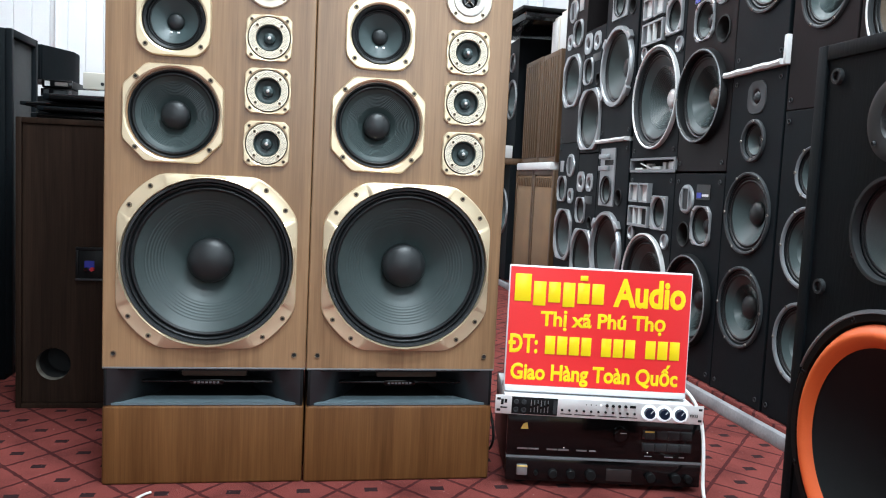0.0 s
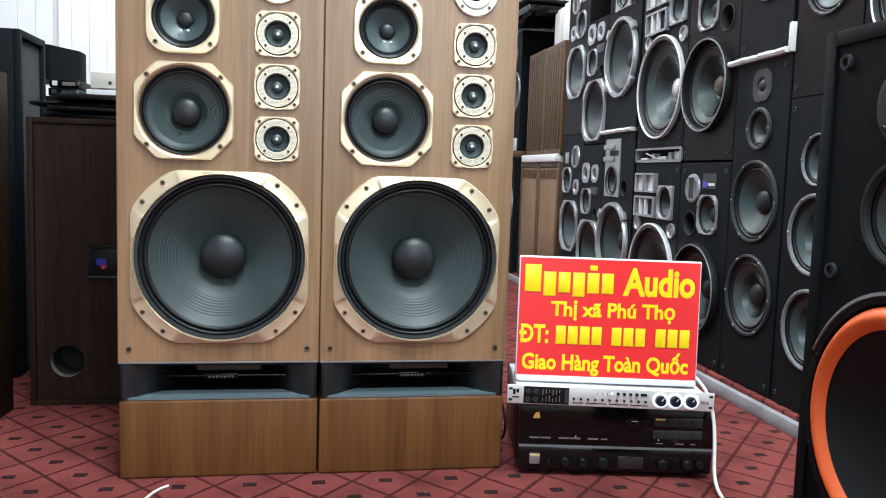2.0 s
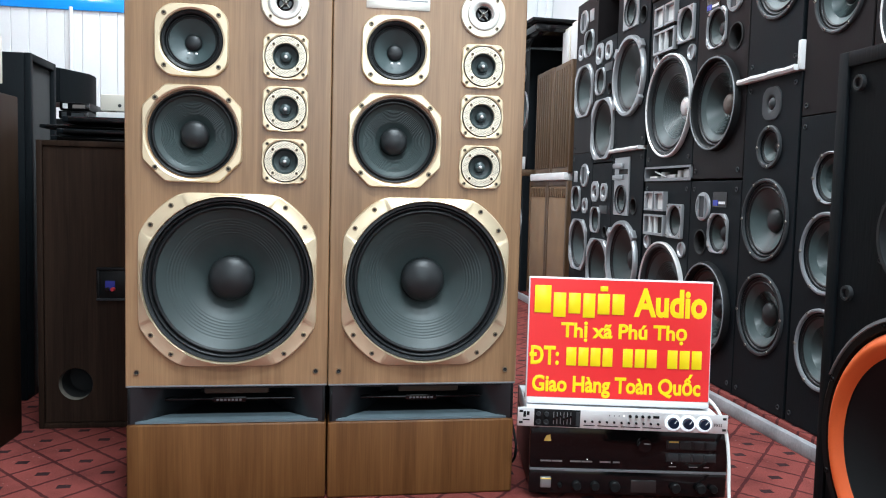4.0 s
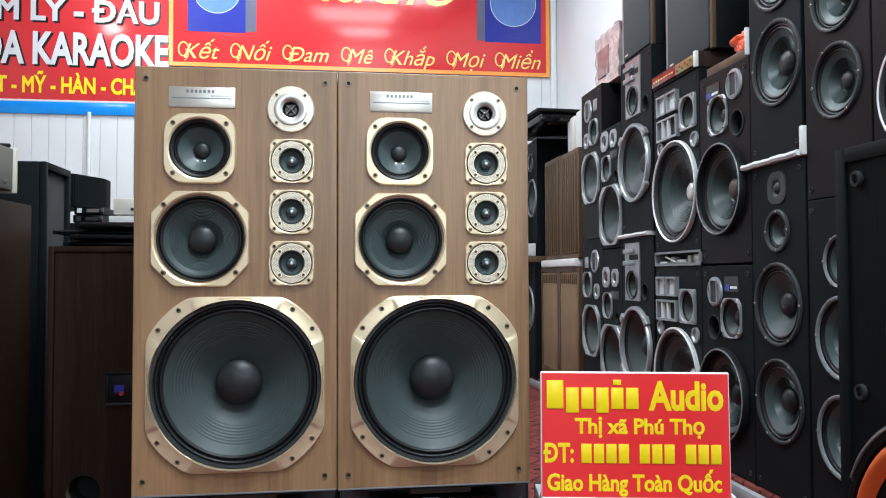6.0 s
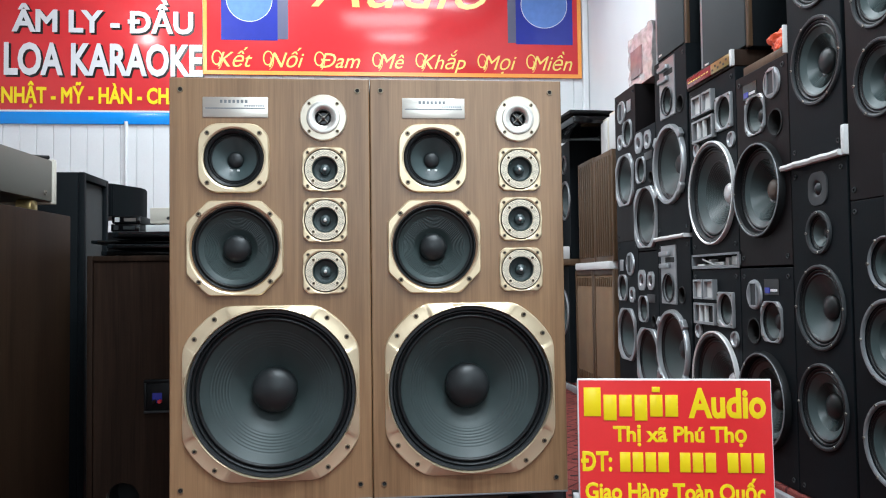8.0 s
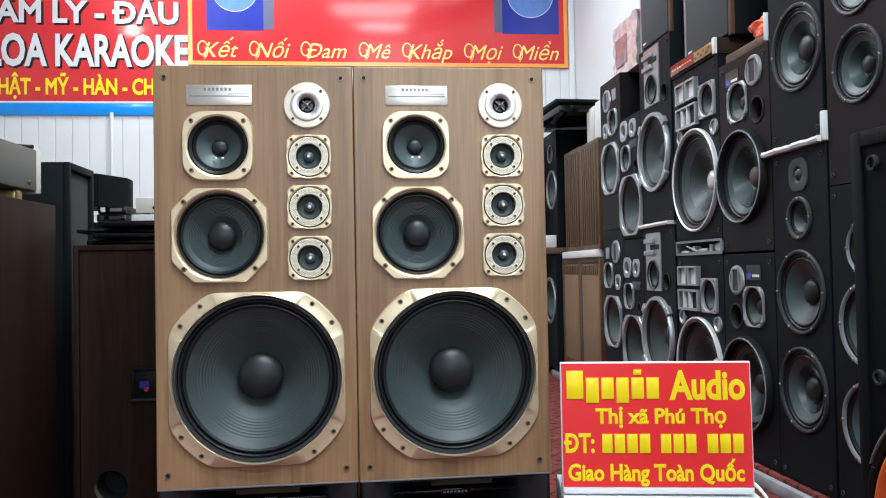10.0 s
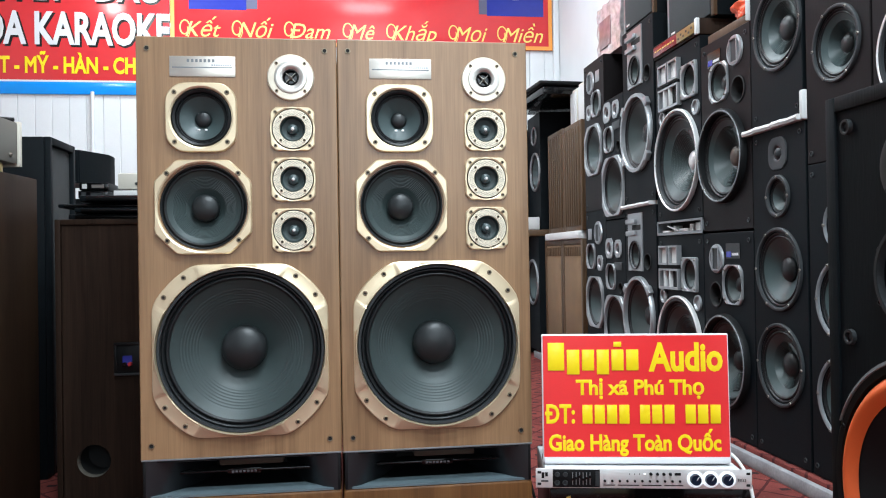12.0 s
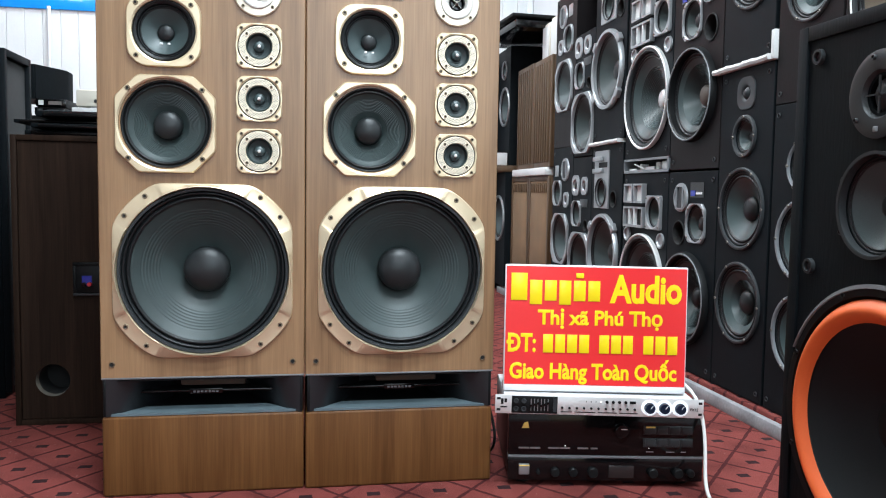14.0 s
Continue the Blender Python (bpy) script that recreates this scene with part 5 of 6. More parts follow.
part("black_panel", box_bm(0.038, 0.144, -0.001, 0.002, 0.002, MH - 0.002, 0.0005), BLACKPLASTIC, mx)
for x in (0.048, 0.066):
    part("jack", lathe_bm([(0.0062, 0), (0.006, -0.003), (0.004, -0.003), (0.0035, -0.0008)], 20, tip=True), DARKGREY, mx, loc=(x, -0.001, 0.012))
    part("trim_knob", lathe_bm([(0.0055, 0), (0.005, -0.006), (0.0005, -0.006)], 20, tip=True), DARKGREY, mx, loc=(x, -0.001, 0.031))
for k in range(6):
    part("fader", box_bm(0.082 + k * 0.0078, 0.0835 + k * 0.0078, -0.0022, 0, 0.008, 0.036), GREYPLASTIC, mx)
    part("fader_cap", box_bm(0.0805 + k * 0.0078, 0.0850 + k * 0.0078, -0.005, -0.001, 0.018 + 0.003 * (k % 3), 0.023 + 0.003 * (k % 3)), BLACKGLOSS, mx)
part("display", box_bm(0.134, 0.1425, -0.0018, 0, 0.006, 0.038), DARKGREY, mx)
part("maker_mark", box_bm(0.013, 0.019, -0.0008, 0.001, 0.022, 0.035), BLACKPLASTIC, mx)
part("maker_mark", box_bm(0.021, 0.027, -0.0008, 0.001, 0.026, 0.035), BLACKPLASTIC, mx)
part("maker_mark", box_bm(0.012, 0.028, -0.0008, 0.001, 0.014, 0.017), BLACKPLASTIC, mx)
for k in range(11):
    x = 0.155 + k * 0.0168
    part("push_button", lathe_bm([(0.0028, 0), (0.0026, -0.0035), (0.0005, -0.0035)], 14, tip=True), BLACKPLASTIC, mx, loc=(x, 0, 0.017))
for x0, x1 in ((0.152, 0.178), (0.184, 0.232), (0.238, 0.282), (0.288, 0.33)):
    part("legend_bar", box_bm(x0, x1, -0.0006, 0.001, 0.0065, 0.0085), BLACKPLASTIC, mx)
for k in range(4):
    part("push_button", lathe_bm([(0.0036, 0), (0.0032, -0.004), (0.0005, -0.004)], 14, tip=True), BLACKPLASTIC, mx, loc=(0.258 + k * 0.0145, 0, 0.033))
for k in range(3):
    part("indicator", box_bm(0.210 + k * 0.011, 0.2115 + k * 0.011, -0.0008, 0.001, 0.031, 0.034), DARKGREY, mx)
part("indicator", box_bm(0.2425, 0.2455, -0.0012, 0.001, 0.0315, 0.0345), LED, mx)
part("usb_port", box_bm(0.311, 0.325, -0.0015, 0.002, 0.030, 0.036, 0.0005), BLACKPLASTIC, mx)
for k, x in enumerate((0.357, 0.391, 0.428)):
    kn = part("level_knob", lathe_bm([(0.0125, 0.0), (0.0120, -0.010), (0.0108, -0.012), (0.0005, -0.012)], 36, tip=True), KNOBBLUE, mx, "blue-black knob in a white lit collar", (x, 0, 0.022))
    part("lit_collar", lathe_bm([(0.0184, -0.0002), (0.0182, -0.0022), (0.0135, -0.0030), (0.0126, 0.0)], 36), COLLAR, kn)
    bm = box_bm(-0.0007, 0.0007, -0.0126, -0.0115, 0.001, 0.0105)
    bmesh.ops.rotate(bm, verts=bm.verts, matrix=Matrix.Rotation(radians(35), 3, "Y"))
    part("pointer", bm, PRINTWHITE, kn)
letters("model_legend", "FX12", 0.452, 0.470, 0.017, 0.007, BLACKPLASTIC, mx, -0.0008)

# sign board
SW, SH = 0.430, 0.296
sg = thing("shop_sign", pose(0.901, -0.047, 0.233, -3, 0.4, -9.4), "red shop sign with yellow lettering leaning on the mixer", "sign")
part("board", box_bm(0, SW, 0.0, 0.008, 0, SH, 0.003, segs=3), PRINTWHITE, sg, "white acrylic board")
part("foot", box_bm(0.002, SW - 0.002, -0.004, 0.055, -0.0015, 0.0135, 0.004), PRINTWHITE, sg, "white acrylic foot")
part("red_print", box_bm(0.003, SW - 0.003, -0.0012, 0.0, 0.0145, SH - 0.004), SIGNRED, sg, "red printed face")


SY = -0.0014
# shop owner's name as plain blocks
for x0, x1, lo, hi in ((0.014, 0.052, 0.212, 0.276), (0.058, 0.087, 0.203, 0.260), (0.093, 0.121, 0.212, 0.260), (0.127, 0.155, 0.203, 0.260), (0.161, 0.189, 0.212, 0.260), (0.195, 0.223, 0.212, 0.260)):
    part("name_bar", box_bm(x0, x1, SY - 0.0015, SY, lo, hi, 0.0004), SIGNYELLOW, sg)
part("name_bar", box_bm(0.166, 0.184, SY - 0.0015, SY, 0.266, 0.278, 0.0004), SIGNYELLOW, sg)
letters("sign_word", "Audio", 0.246, 0.416, 0.212, 0.064, SIGNYELLOW, sg, SY, bold=0.05)
letters("sign_line", "Th\u1ecb x\u00e3 Ph\u00fa Th\u1ecd", 0.078, 0.372, 0.157, 0.034, SIGNYELLOW, sg, SY, bold=0.045)
letters("sign_word", "\u0110T:", 0.009, 0.075, 0.092, 0.043, SIGNYELLOW, sg, SY, bold=0.045)
for x0, x1, n in ((0.092, 0.205, 4), (0.224, 0.308, 3), (0.328, 0.413, 3)):
    st = (x1 - x0) / n
    for k in range(n):
        part("number_bar", box_bm(x0 + k * st, x0 + (k + 0.82) * st, SY - 0.0015, SY, 0.090, 0.133, 0.0004), SIGNYELLOW, sg)
letters("sign_line", "Giao H\u00e0ng To\u00e0n Qu\u1ed1c", 0.014, 0.408, 0.029, 0.037, SIGNYELLOW, sg, SY, bold=0.045)


def cable(name, pts, r, material, label):
    cu = bpy.data.curves.new(name, "CURVE")
    cu.dimensions, cu.bevel_depth, cu.bevel_resolution, cu.resolution_u = "3D", r, 2, 8
    s = cu.splines.new("NURBS")
    s.points.add(len(pts) - 1)
    for p, c in zip(s.points, pts):
        p.co = (*c, 1)
    s.use_endpoint_u, s.order_u = True, 4
    tmp = bpy.data.objects.new(name, cu)
    scene.collection.objects.link(tmp)
    me = bpy.data.meshes.new_from_object(tmp.evaluated_get(bpy.context.evaluated_depsgraph_get()))
    bpy.data.objects.remove(tmp)
    me.materials.append(material)
    for p in me.polygons:
        p.use_smooth = True
    return tagged(new(name, me), label, "cable")


CABLEWHITE = surface("white_pvc", (0.72, 0.72, 0.70), 0.4, 0, 0.05, 20, 0.0)
cable("white_cable", [(1.325, 0.03, 0.235), (1.345, -0.02, 0.25), (1.362, -0.10, 0.23), (1.366, -0.14, 0.16), (1.358, -0.165, 0.08), (1.348, -0.185, 0.012), (1.335, -0.26, 0.006), (1.30, -0.42, 0.006)], 0.0042, CABLEWHITE, "white mains cable hanging from the mixer to the carpet")
cable("thin_white_cable", [(0.115, -0.055, 0.004), (0.09, -0.075, 0.004), (0.075, -0.12, 0.004), (0.07, -0.19, 0.004)], 0.003, CABLEWHITE, "thin white cable on the carpet by the plinth")
cable("black_cable", [(0.93, 0.30, 0.25), (0.905, 0.2, 0.22), (0.90, 0.1, 0.16), (0.91, 0.03, 0.10), (0.90, 0.06, 0.03), (0.905, 0.25, 0.006), (0.95, 0.4, 0.006)], 0.0035, BLACKPLASTIC, "black speaker cables behind the amplifier")


# ---- banners on the back wall ----
def bx(x):
    return 0.43 + (x - 0.43) * 1.06


def bz(z):
    return 0.77 + (z - 0.77) * 1.06


BY = WY1 - 0.016
b1 = thing("wall_banner", pose(-0.075, BY, -0.022), "red banner with white and yellow capitals and blue edge", "banner")
L0, L1 = -2.875, bx(-0.655)
part("red_print", box_bm(L0, L1, -0.012, 0, bz(1.998), 3.46, 0.001), BANNERRED, b1, "glossy red print")
part("white_line", box_bm(L0, L1, -0.0125, 0, bz(1.985), bz(1.998) - 0.0005), PRINTWHITE, b1)
part("blue_band", box_bm(L0, L1, -0.012, 0, bz(1.900), bz(1.985) - 0.0005, 0.001), BANNERBLUE, b1, "blue lower band")
TY = -0.0135
for nm, txt, x0, x1, z, h, mat_ in (("banner_line", "\u00c2M LY - \u0110\u1ea6U", -1.955, -0.715, 2.555, 0.155, PRINTWHITE), ("banner_line", "LOA KARAOKE", -2.005, -0.650, 2.252, 0.222, PRINTWHITE), ("banner_line", "NH\u1eacT - M\u1ef8 - H\u00c0N - CH\u00c2U", -2.02, -0.735, 2.048, 0.112, SIGNYELLOW)):
    if mat_ is PRINTWHITE:
        letters("letter_shadow", txt, bx(x0) + 0.012, bx(x1) + 0.012, bz(z) - 0.012, h * 1.06, PRINTBLACK, b1, TY, bold=0.06)
    letters(nm, txt, bx(x0), bx(x1), bz(z), h * 1.06, mat_, b1, TY - 0.003, bold=0.045)

b2 = thing("wall_banner", pose(0, BY, 0), "red banner with gold script and blue speaker pictures", "banner")
R0, R1, RB = bx(-0.650) - 0.072, bx(2.045), bz(2.240)
part("red_print", box_bm(R0, R1, -0.020, 0, RB, 3.44, 0.001), BANNERRED, b2, "glossy red print")
ORANGEPRINT = surface("orange_print", (0.85, 0.32, 0.06), 0.25, 0, 0.1, 10, 0)
for nm, v in (("border", (R0, R1, RB, RB + 0.03)), ("border", (R0, R0 + 0.03, RB + 0.0305, 3.43)), ("border", (R1 - 0.03, R1, RB + 0.0305, 3.43))):
    part(nm, box_bm(v[0], v[1], -0.0225, -0.019, v[2], v[3]), ORANGEPRINT, b2, "orange printed border")
letters("banner_script", "K\u1ebft   N\u1ed1i   \u0110am   M\u00ea   Kh\u1eafp   M\u1ecdi   Mi\u1ec1n", bx(-0.615), bx(1.975), bz(2.297), 0.118, PRINTGOLD, b2, -0.0215, shear=0.35)
letters("banner_script", "Audio", bx(0.05), bx(1.36), bz(2.745), 0.36, PRINTGOLD, b2, -0.0215, shear=0.35)


def swash(x, z, h, turn=1.0):
    """A thin pen curl that loops back before a script capital."""
    pts = []
    for k in range(37):
        q = k / 36
        a = radians(-70 + 470 * q)
        r = h * (0.66 - 0.46 * q)
        pts.append((x - 0.26 * h + r * math.cos(a) * 0.62 + 0.10 * h * q, z + 0.46 * h + turn * r * math.sin(a), 0.003 + 0.007 * math.sin(math.pi * q)))
    bm = bmesh.new()
    rows = []
    for k, (px, pz, w) in enumerate(pts):
        ax, az = pts[max(0, k - 1)][:2]
        cx, cz = pts[min(36, k + 1)][:2]
        ln = math.hypot(cx - ax, cz - az) or 1
        nx, nz = -(cz - az) / ln * w * 0.5, (cx - ax) / ln * w * 0.5
        rows.append([bm.verts.new((px + s * nx, y, pz + s * nz)) for s, y in ((1, -0.0205), (1, -0.0222), (-1, -0.0222), (-1, -0.0205))])
    for p, q in zip(rows, rows[1:]):
        for c in range(4):
            bm.faces.new((p[c], q[c], q[(c + 1) % 4], p[(c + 1) % 4]))
    part("script_swash", bm, PRINTGOLD, b2)


SCRIPT = "K\u1ebft N\u1ed1i \u0110am M\u00ea Kh\u1eafp M\u1ecdi Mi\u1ec1n"
caps = [o for o in b2.children if o.name.startswith("letter") and not o.name.startswith("letter_stroke")]
for o, c in zip(caps, SCRIPT.replace(" ", "")):
    if c.isupper():
        swash(min(v.co.x for v in o.data.vertices) + 0.02, bz(2.297), 0.125)
for x0, x1 in ((-0.59, -0.115), (1.49, 2.0)):
    c0, c1 = bx(x0), bx(x1)
    q0 = bz(2.49)
    fw = (c1 - c0) * 0.84
    a = c0 if x0 < 0 else c0 + (c1 - c0) * 0.12
    sp = part("speaker_picture", box_bm(a, a + fw, -0.0225, -0.019, q0, q0 + 0.90), NAVY, b2, "navy printed speaker")
    ex = (a + fw, c1) if x0 < 0 else (c0, a)
    part("picture_side", box_bm(ex[0], ex[1], -0.0222, -0.019, q0 + 0.01, q0 + 0.88), surface("navy_side_print", (0.10, 0.10, 0.16), 0.25, 0, 0.1, 6, 0), b2)
    for r, m_, d in ((fw * 0.41, PRINTWHITE, 0.0), (fw * 0.40, PALEBLUE, 0.0008)):
        part("picture_cone", lathe_bm([(r, 0.002), (r, -0.002), (0.0005, -0.002)], 48, tip=True), m_, b2, loc=(a + fw / 2, -0.0225 - d, q0 + 0.315))

# trim beside the banner and pipe work
solid("corner_trim", box_bm(WX1 - 0.05, WX1 - 0.004, WY1 - 0.05, WY1 - 0.013, 0, WH - 0.004, 0.004), WHITEPAINT, "white corner trim of the back wall", "trim", kind="structure")
solid("conduit", lathe_bm([(0.014, -0.98), (0.014, 0.98)], 14), WHITEPAINT, "white plastic conduit pipe on the cladding", "trim", kind="structure", m=pose(-1.35, WY1 - 0.027, 0.985, 90))


# ---- the dark corner beside the walnut pair ----
db = thing("dark_wood_speaker", pose(-0.380, 0.60, 0), "dark wood speaker seen from its back with port and terminals", "speaker")
DW, DH = 0.42, 0.838
holes_back = part("back_panel", box_bm(0.016, DW - 0.016, 0.006, 0.018, 0.016, DH - 0.016, 0.0005), DARKWOOD, db, "dark veneered back panel")
inner_box = part("body", box_bm(0.0005, DW - 0.0005, 0.018, 0.36, 0.0, DH, 0.002), DARKWOOD, db)
opened(inner_box, 0.101, 0.130, 0.0475)
for a in ((0, 0.0155, 0, DH), (DW - 0.0155, DW, 0, DH), (0.016, DW - 0.016, DH - 0.0155, DH), (0.016, DW - 0.016, 0, 0.0155)):
    part("edge_strip", box_bm(a[0], a[1], 0, 0.0175, a[2], a[3], 0.001), DARKWOOD, db)
opened(holes_back, 0.101, 0.130, 0.0475)
part("port", lathe_bm([(0.0473, 0.0066), (0.0470, 0.0072), (0.0465, 0.020), (0.0465, 0.032)], 48), surface("raw_chipboard", (0.12, 0.11, 0.09), 0.8, 0, 0.4, 60, 0.5, 300), db, "round port cut through raw chipboard", (0.101, 0, 0.130))
# black liner colours in the shade deep inside the port
part("port_lining", lathe_bm([(0.0465, 0.0325), (0.0460, 0.11), (0.0005, 0.11)], 40, tip=True), BLACKHOLE, db, "", (0.101, 0, 0.130))
tc_ = part("terminal_cup", box_bm(0.162, 0.245, 0.001, 0.0062, 0.378, 0.475, 0.003), BLACKPLASTIC, db, "recessed terminal cup with a blue label")
part("cup_rim", box_bm(0.162, 0.245, -0.004, 0.001, 0.466, 0.475, 0.002), BLACKPLASTIC, tc_)
part("cup_rim", box_bm(0.162, 0.245, -0.006, 0.001, 0.378, 0.385, 0.002), DARKGREY, tc_)
part("cup_rim", box_bm(0.162, 0.170, -0.004, 0.001, 0.385, 0.466, 0.002), BLACKPLASTIC, tc_)
part("blue_label", box_bm(0.186, 0.213, -0.0012, 0.0012, 0.408, 0.436), NAVY, tc_, "small blue label")
for x, m_ in ((0.193, BLACKGLOSS), (0.208, surface("red_cap", (0.5, 0.02, 0.03), 0.4))):
    part("binding_post", lathe_bm([(0.006, 0), (0.0055, -0.014), (0.0005, -0.014)], 16, tip=True), m_, tc_, loc=(x, 0.0, 0.412))

bc = thing("brown_cabinet", pose(-0.806, -0.034, 0, 0, 0, -3), "tall dark brown veneered cabinet", "cabinet")
part("body", box_bm(-0.02, 0.36, 0.0, 0.62, 0.0, 0.952, 0.003), DARKBROWN, bc)
part("plinth", box_bm(-0.01, 0.35, -0.012, 0.0, 0.0, 0.08, 0.002), BLACKPLASTIC, bc)

ga = thing("grey_power_amplifier", pose(-0.791, -0.034, 0.952, 0, 0, -3), "grey metal power amplifier on brass feet", "amplifier")
GREYMETAL = surface("grey_painted_metal", (0.115, 0.112, 0.095), 0.5, 0.2, 0.06, 20, 0.2, 400)
part("case", box_bm(0.0, 0.325, 0.06, 0.545, 0.034, 0.150, 0.004), GREYMETAL, ga)
part("front_plate", box_bm(0.0, 0.330, 0.546, 0.562, 0.028, 0.154, 0.003), BEIGE, ga)
BRASS = surface("brass", (0.62, 0.45, 0.20), 0.35, 0.9, 0.1, 20, 0)
for x in (0.05, 0.29):
    for y in (0.12, 0.47):
        part("foot", box_bm(x - 0.022, x + 0.022, y - 0.022, y + 0.022, 0.0, 0.034, 0.008), BRASS, ga)
for y in (0.14, 0.50):
    s_ = part("side_screw", lathe_bm([(0.007, 0.0), (0.0065, -0.003), (0.0045, -0.004), (0.004, -0.001)], 14, tip=True), SCREW, ga, loc=(0.325, y, 0.055))
    s_.rotation_euler = (0, 0, radians(90))
ct = thing("clear_case", pose(-0.72, 0.12, 1.106, 0, 0, -9), "clear plastic case on the grey amplifier", "case")
CLEARP = surface("clear_plastic", (0.62, 0.64, 0.64), 0.15, 0, 0.1, 20, 0)
part("lid", box_bm(0, 0.15, 0, 0.24, 0.012, 0.034, 0.006), CLEARP, ct)
part("tray", box_bm(-0.004, 0.154, -0.004, 0.244, 0.0, 0.011, 0.004), FOAM, ct)
cable("black_lead", [(-0.56, 0.36, 1.112), (-0.52, 0.42, 1.110), (-0.485, 0.47, 1.108), (-0.45, 0.5, 1.112)], 0.006, BLACKPLASTIC, "short black lead on the grey amplifier")

bs = thing("black_floor_speaker", pose(-0.945, 0.92, 0), "tall black speaker with a recessed side grille", "speaker")
BD = 0.25
part("body", box_bm(0, 0.428, 0, BD, 0, 1.128, 0.004), BLACKASH, bs)
for a, c in ((0.0, 0.020), (BD - 0.020, BD)):
    part("edge_strip", box_bm(0.4285, 0.448, a, c, 0.02, 1.128, 0.002), BLACKASH, bs)
part("edge_strip", box_bm(0.4285, 0.448, 0.0205, BD - 0.0205, 1.104, 1.128, 0.002), BLACKASH, bs)
part("grille", box_bm(0.4285, 0.434, 0.022, BD - 0.022, 0.03, 1.10, 0.001), surface("black_grille_cloth", (0.018, 0.020, 0.021), 0.9, 0, 0.15, 30, 0.6, 1100), bs)

stand = thing("black_rack", pose(-0.56, 1.36, 0), "black equipment rack behind the speakers", "rack")
part("body", box_bm(0, 0.50, 0, 0.36, 0.0, 0.955, 0.004), BLACKPLASTIC, stand)
for k in range(2):
    e = thing("black_tape_deck", pose(-0.548 + 0.004 * k, 1.365, 0.956 + 0.031 * k), "black tape deck stacked on the rack", "deck", "stacked black decks")
    part("case", box_bm(0, 0.105, 0.006, 0.28, 0.0005, 0.030, 0.002), BLACKPLASTIC, e)
    part("front", box_bm(0, 0.105, 0, 0.006, 0.003, 0.029, 0.001), BLACKGLOSS, e)
    part("dial", box_bm(0.045, 0.09, -0.001, 0.002, 0.009, 0.022), DARKGREY if k != 1 else surface("grey_dial", (0.16, 0.14, 0.13), 0.3), e)
    part("white_tag", box_bm(0.010, 0.028, -0.001, 0.002, 0.007, 0.025), FOAM if k == 1 else DARKGREY, e)
sb = thing("small_black_speaker", pose(-0.662, 1.372, 1.017), "small black wedge speaker on the tape decks", "speaker")
bm = bmesh.new()
pts = ((0, 0), (0.115, 0), (0.185, 0.16), (0.185, 0.24), (0, 0.24))
lo = [bm.verts.new((x, y, 0)) for x, y in pts]
hi = [bm.verts.new((x, y, 0.128)) for x, y in pts]
bm.faces.new(lo[::-1]), bm.faces.new(hi)
for i in range(5):
    bm.faces.new((lo[i], lo[(i + 1) % 5], hi[(i + 1) % 5], hi[i]))
bmesh.ops.bevel(bm, geom=bm.edges[:], offset=0.004, segments=2, affect="EDGES")
part("body", bm, BLACKASH, sb)

# flat black panels lying on the dark wood speaker
for k, (x0, x1, y0, y1, z, h, a) in enumerate(((-0.36, 0.10, 0.66, 0.98, 0.841, 0.018, 0), (-0.34, 0.12, 0.64, 0.95, 0.861, 0.016, 2), (-0.40, 0.08, 0.70, 1.02, 0.879, 0.014, -2), (-0.33, 0.10, 0.66, 0.99, 0.895, 0.022, 1))):
    p_ = thing("flat_black_panel", pose((x0 + x1) / 2, (y0 + y1) / 2, z, 0, 0, a), "thin black grille panel lying in a pile", "panel", "pile of black panels")
    part("sheet", box_bm(-(x1 - x0) / 2, (x1 - x0) / 2, -(y1 - y0) / 2, (y1 - y0) / 2, 0, h * 0.8, 0.003), BLACKASH, p_)
    part("frame_edge", box_bm(-(x1 - x0) / 2 + 0.02, (x1 - x0) / 2 - 0.02, -(y1 - y0) / 2 - 0.008, -(y1 - y0) / 2 + 0.004, 0.001, h * 0.6, 0.002), BLACKGLOSS, p_)
cb = thing("cream_socket_box", pose(-0.302, 1.04, 0.917), "cream plastic box on a white carton", "box")
part("carton", box_bm(-0.03, 0.12, 0, 0.12, 0, 0.042, 0.003), FOAM, cb)
part("box", box_bm(-0.018, 0.11, 0.01, 0.10, 0.048, 0.103, 0.004), BEIGE, cb)
part("socket", lathe_bm([(0.006, 0), (0.0055, -0.003), (0.003, -0.003)], 16, tip=True), DARKGREY, cb, loc=(0.045, 0.0095, 0.066))
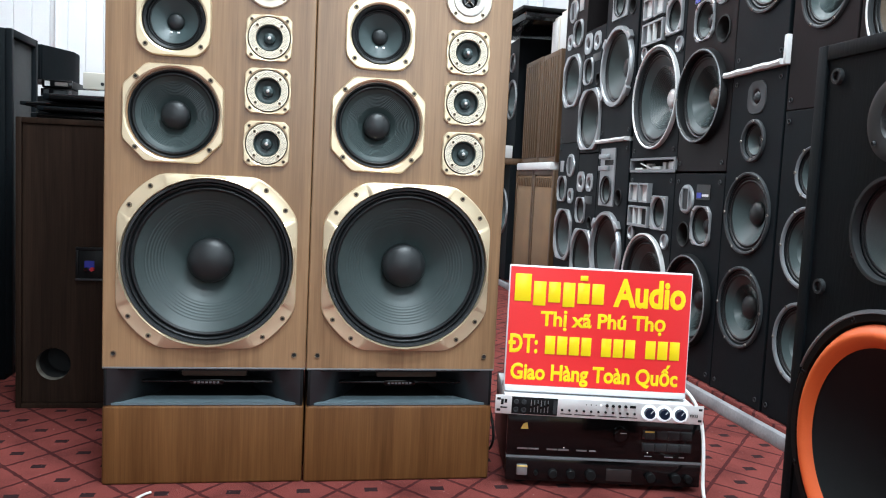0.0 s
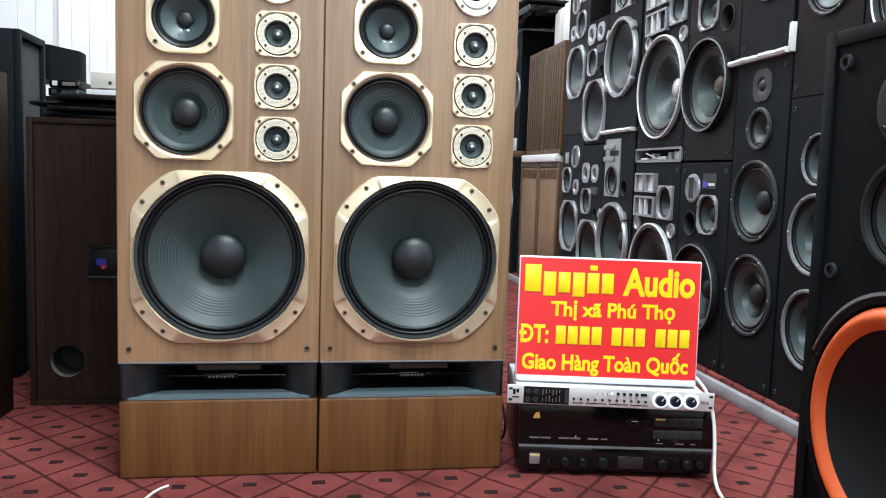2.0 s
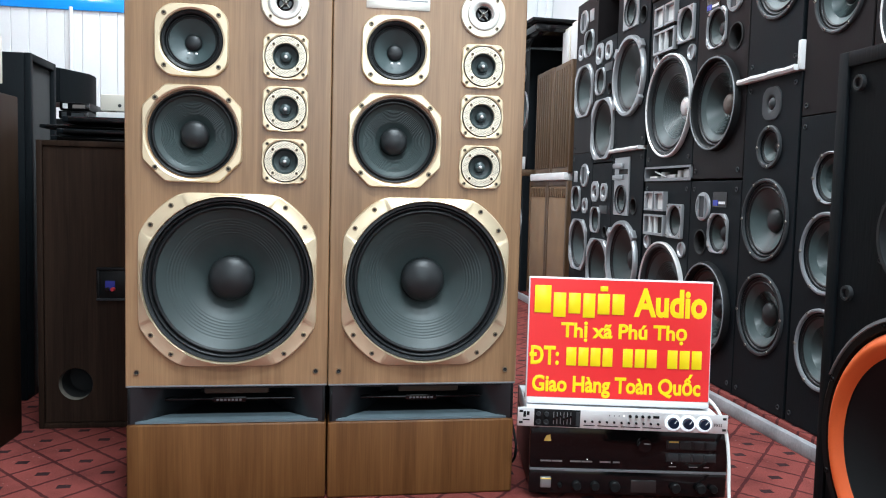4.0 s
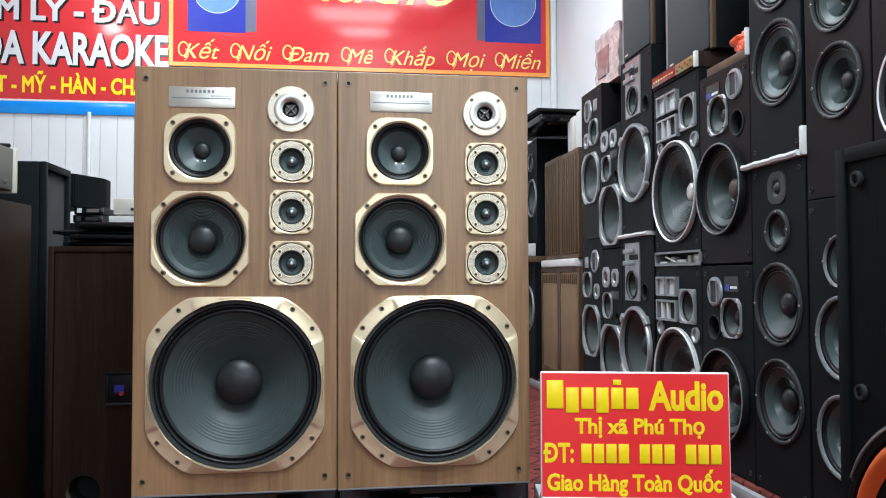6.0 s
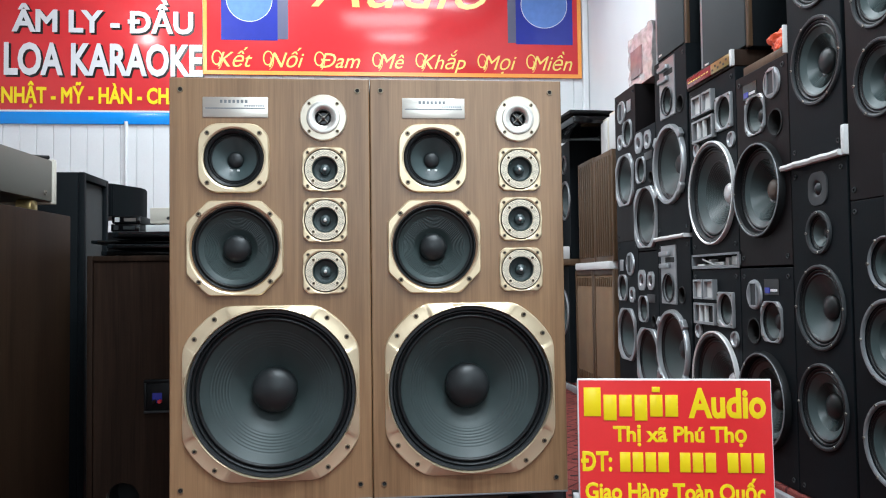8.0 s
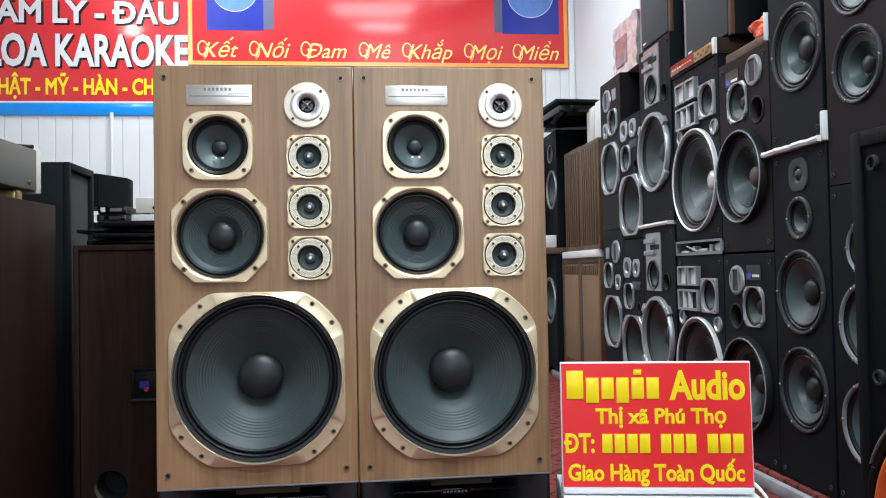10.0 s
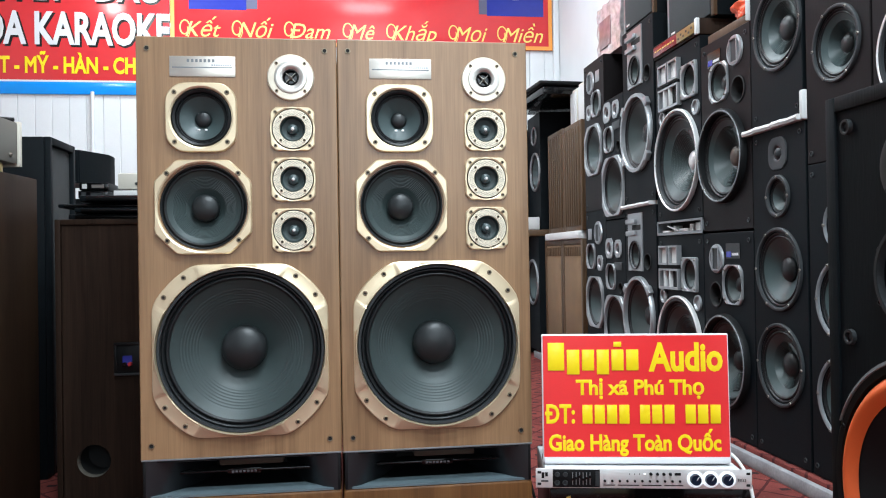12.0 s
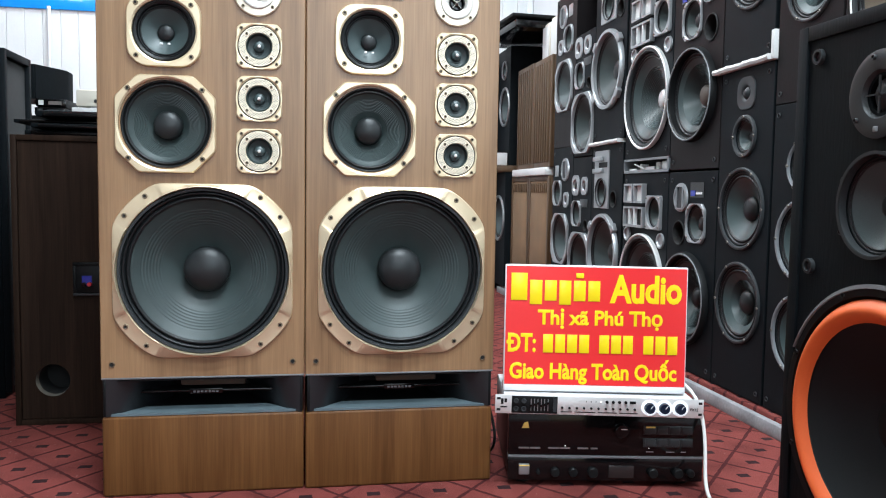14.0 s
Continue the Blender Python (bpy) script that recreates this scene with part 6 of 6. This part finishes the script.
part("spacer", box_bm(0.03, 0.07, 0.02, 0.07, 0.042, 0.048), GREYPLASTIC, cb)


# ---- open the cabinets behind their drivers ----
def open_front(ob, holes, depth=0.13):
    """Gives a box mesh a front with round openings and dark wells behind them."""
    cs = [v.co for v in ob.data.vertices]
    x0, x1 = min(c.x for c in cs), max(c.x for c in cs)
    y0, y1 = min(c.y for c in cs), max(c.y for c in cs)
    z0, z1 = min(c.z for c in cs), max(c.z for c in cs)
    b = 0.002
    bm = bmesh.new()
    front = [bm.verts.new(p) for p in ((x0 + b, y0, z0 + b), (x1 - b, y0, z0 + b), (x1 - b, y0, z1 - b), (x0 + b, y0, z1 - b))]
    mid = [bm.verts.new(p) for p in ((x0, y0 + b, z0), (x1, y0 + b, z0), (x1, y0 + b, z1), (x0, y0 + b, z1))]
    back = [bm.verts.new(p) for p in ((x0, y1, z0), (x1, y1, z0), (x1, y1, z1), (x0, y1, z1))]
    edges = [bm.edges.new((front[i], front[(i + 1) % 4])) for i in range(4)]
    for i in range(4):
        j = (i + 1) % 4
        bm.faces.new((front[i], mid[i], mid[j], front[j]))
        bm.faces.new((mid[i], back[i], back[j], mid[j]))
    thin = y1 - y0 < 0.03
    if not thin:
        bm.faces.new(back)
    dy = min(depth, (y1 - y0) * 0.9)
    for x, z, r in holes:
        ring = [bm.verts.new((x + r * math.cos(2 * math.pi * k / 40), y0, z + r * math.sin(2 * math.pi * k / 40))) for k in range(40)]
        inner = [bm.verts.new((v.co.x, y0 + dy, v.co.z)) for v in ring]
        edges += [bm.edges.new((ring[k], ring[(k + 1) % 40])) for k in range(40)]
        for k in range(40):
            j = (k + 1) % 40
            bm.faces.new((ring[k], inner[k], inner[j], ring[j]))
        if not thin:
            bm.faces.new(inner)
    bmesh.ops.triangle_fill(bm, use_beauty=True, use_dissolve=False, edges=edges, normal=(0, -1, 0))
    bmesh.ops.recalc_face_normals(bm, faces=bm.faces)
    bm.to_mesh(ob.data)
    bm.free()
    for p in ob.data.polygons:
        p.use_smooth = False


for host, holes in HOLES.items():
    open_front(host, holes)
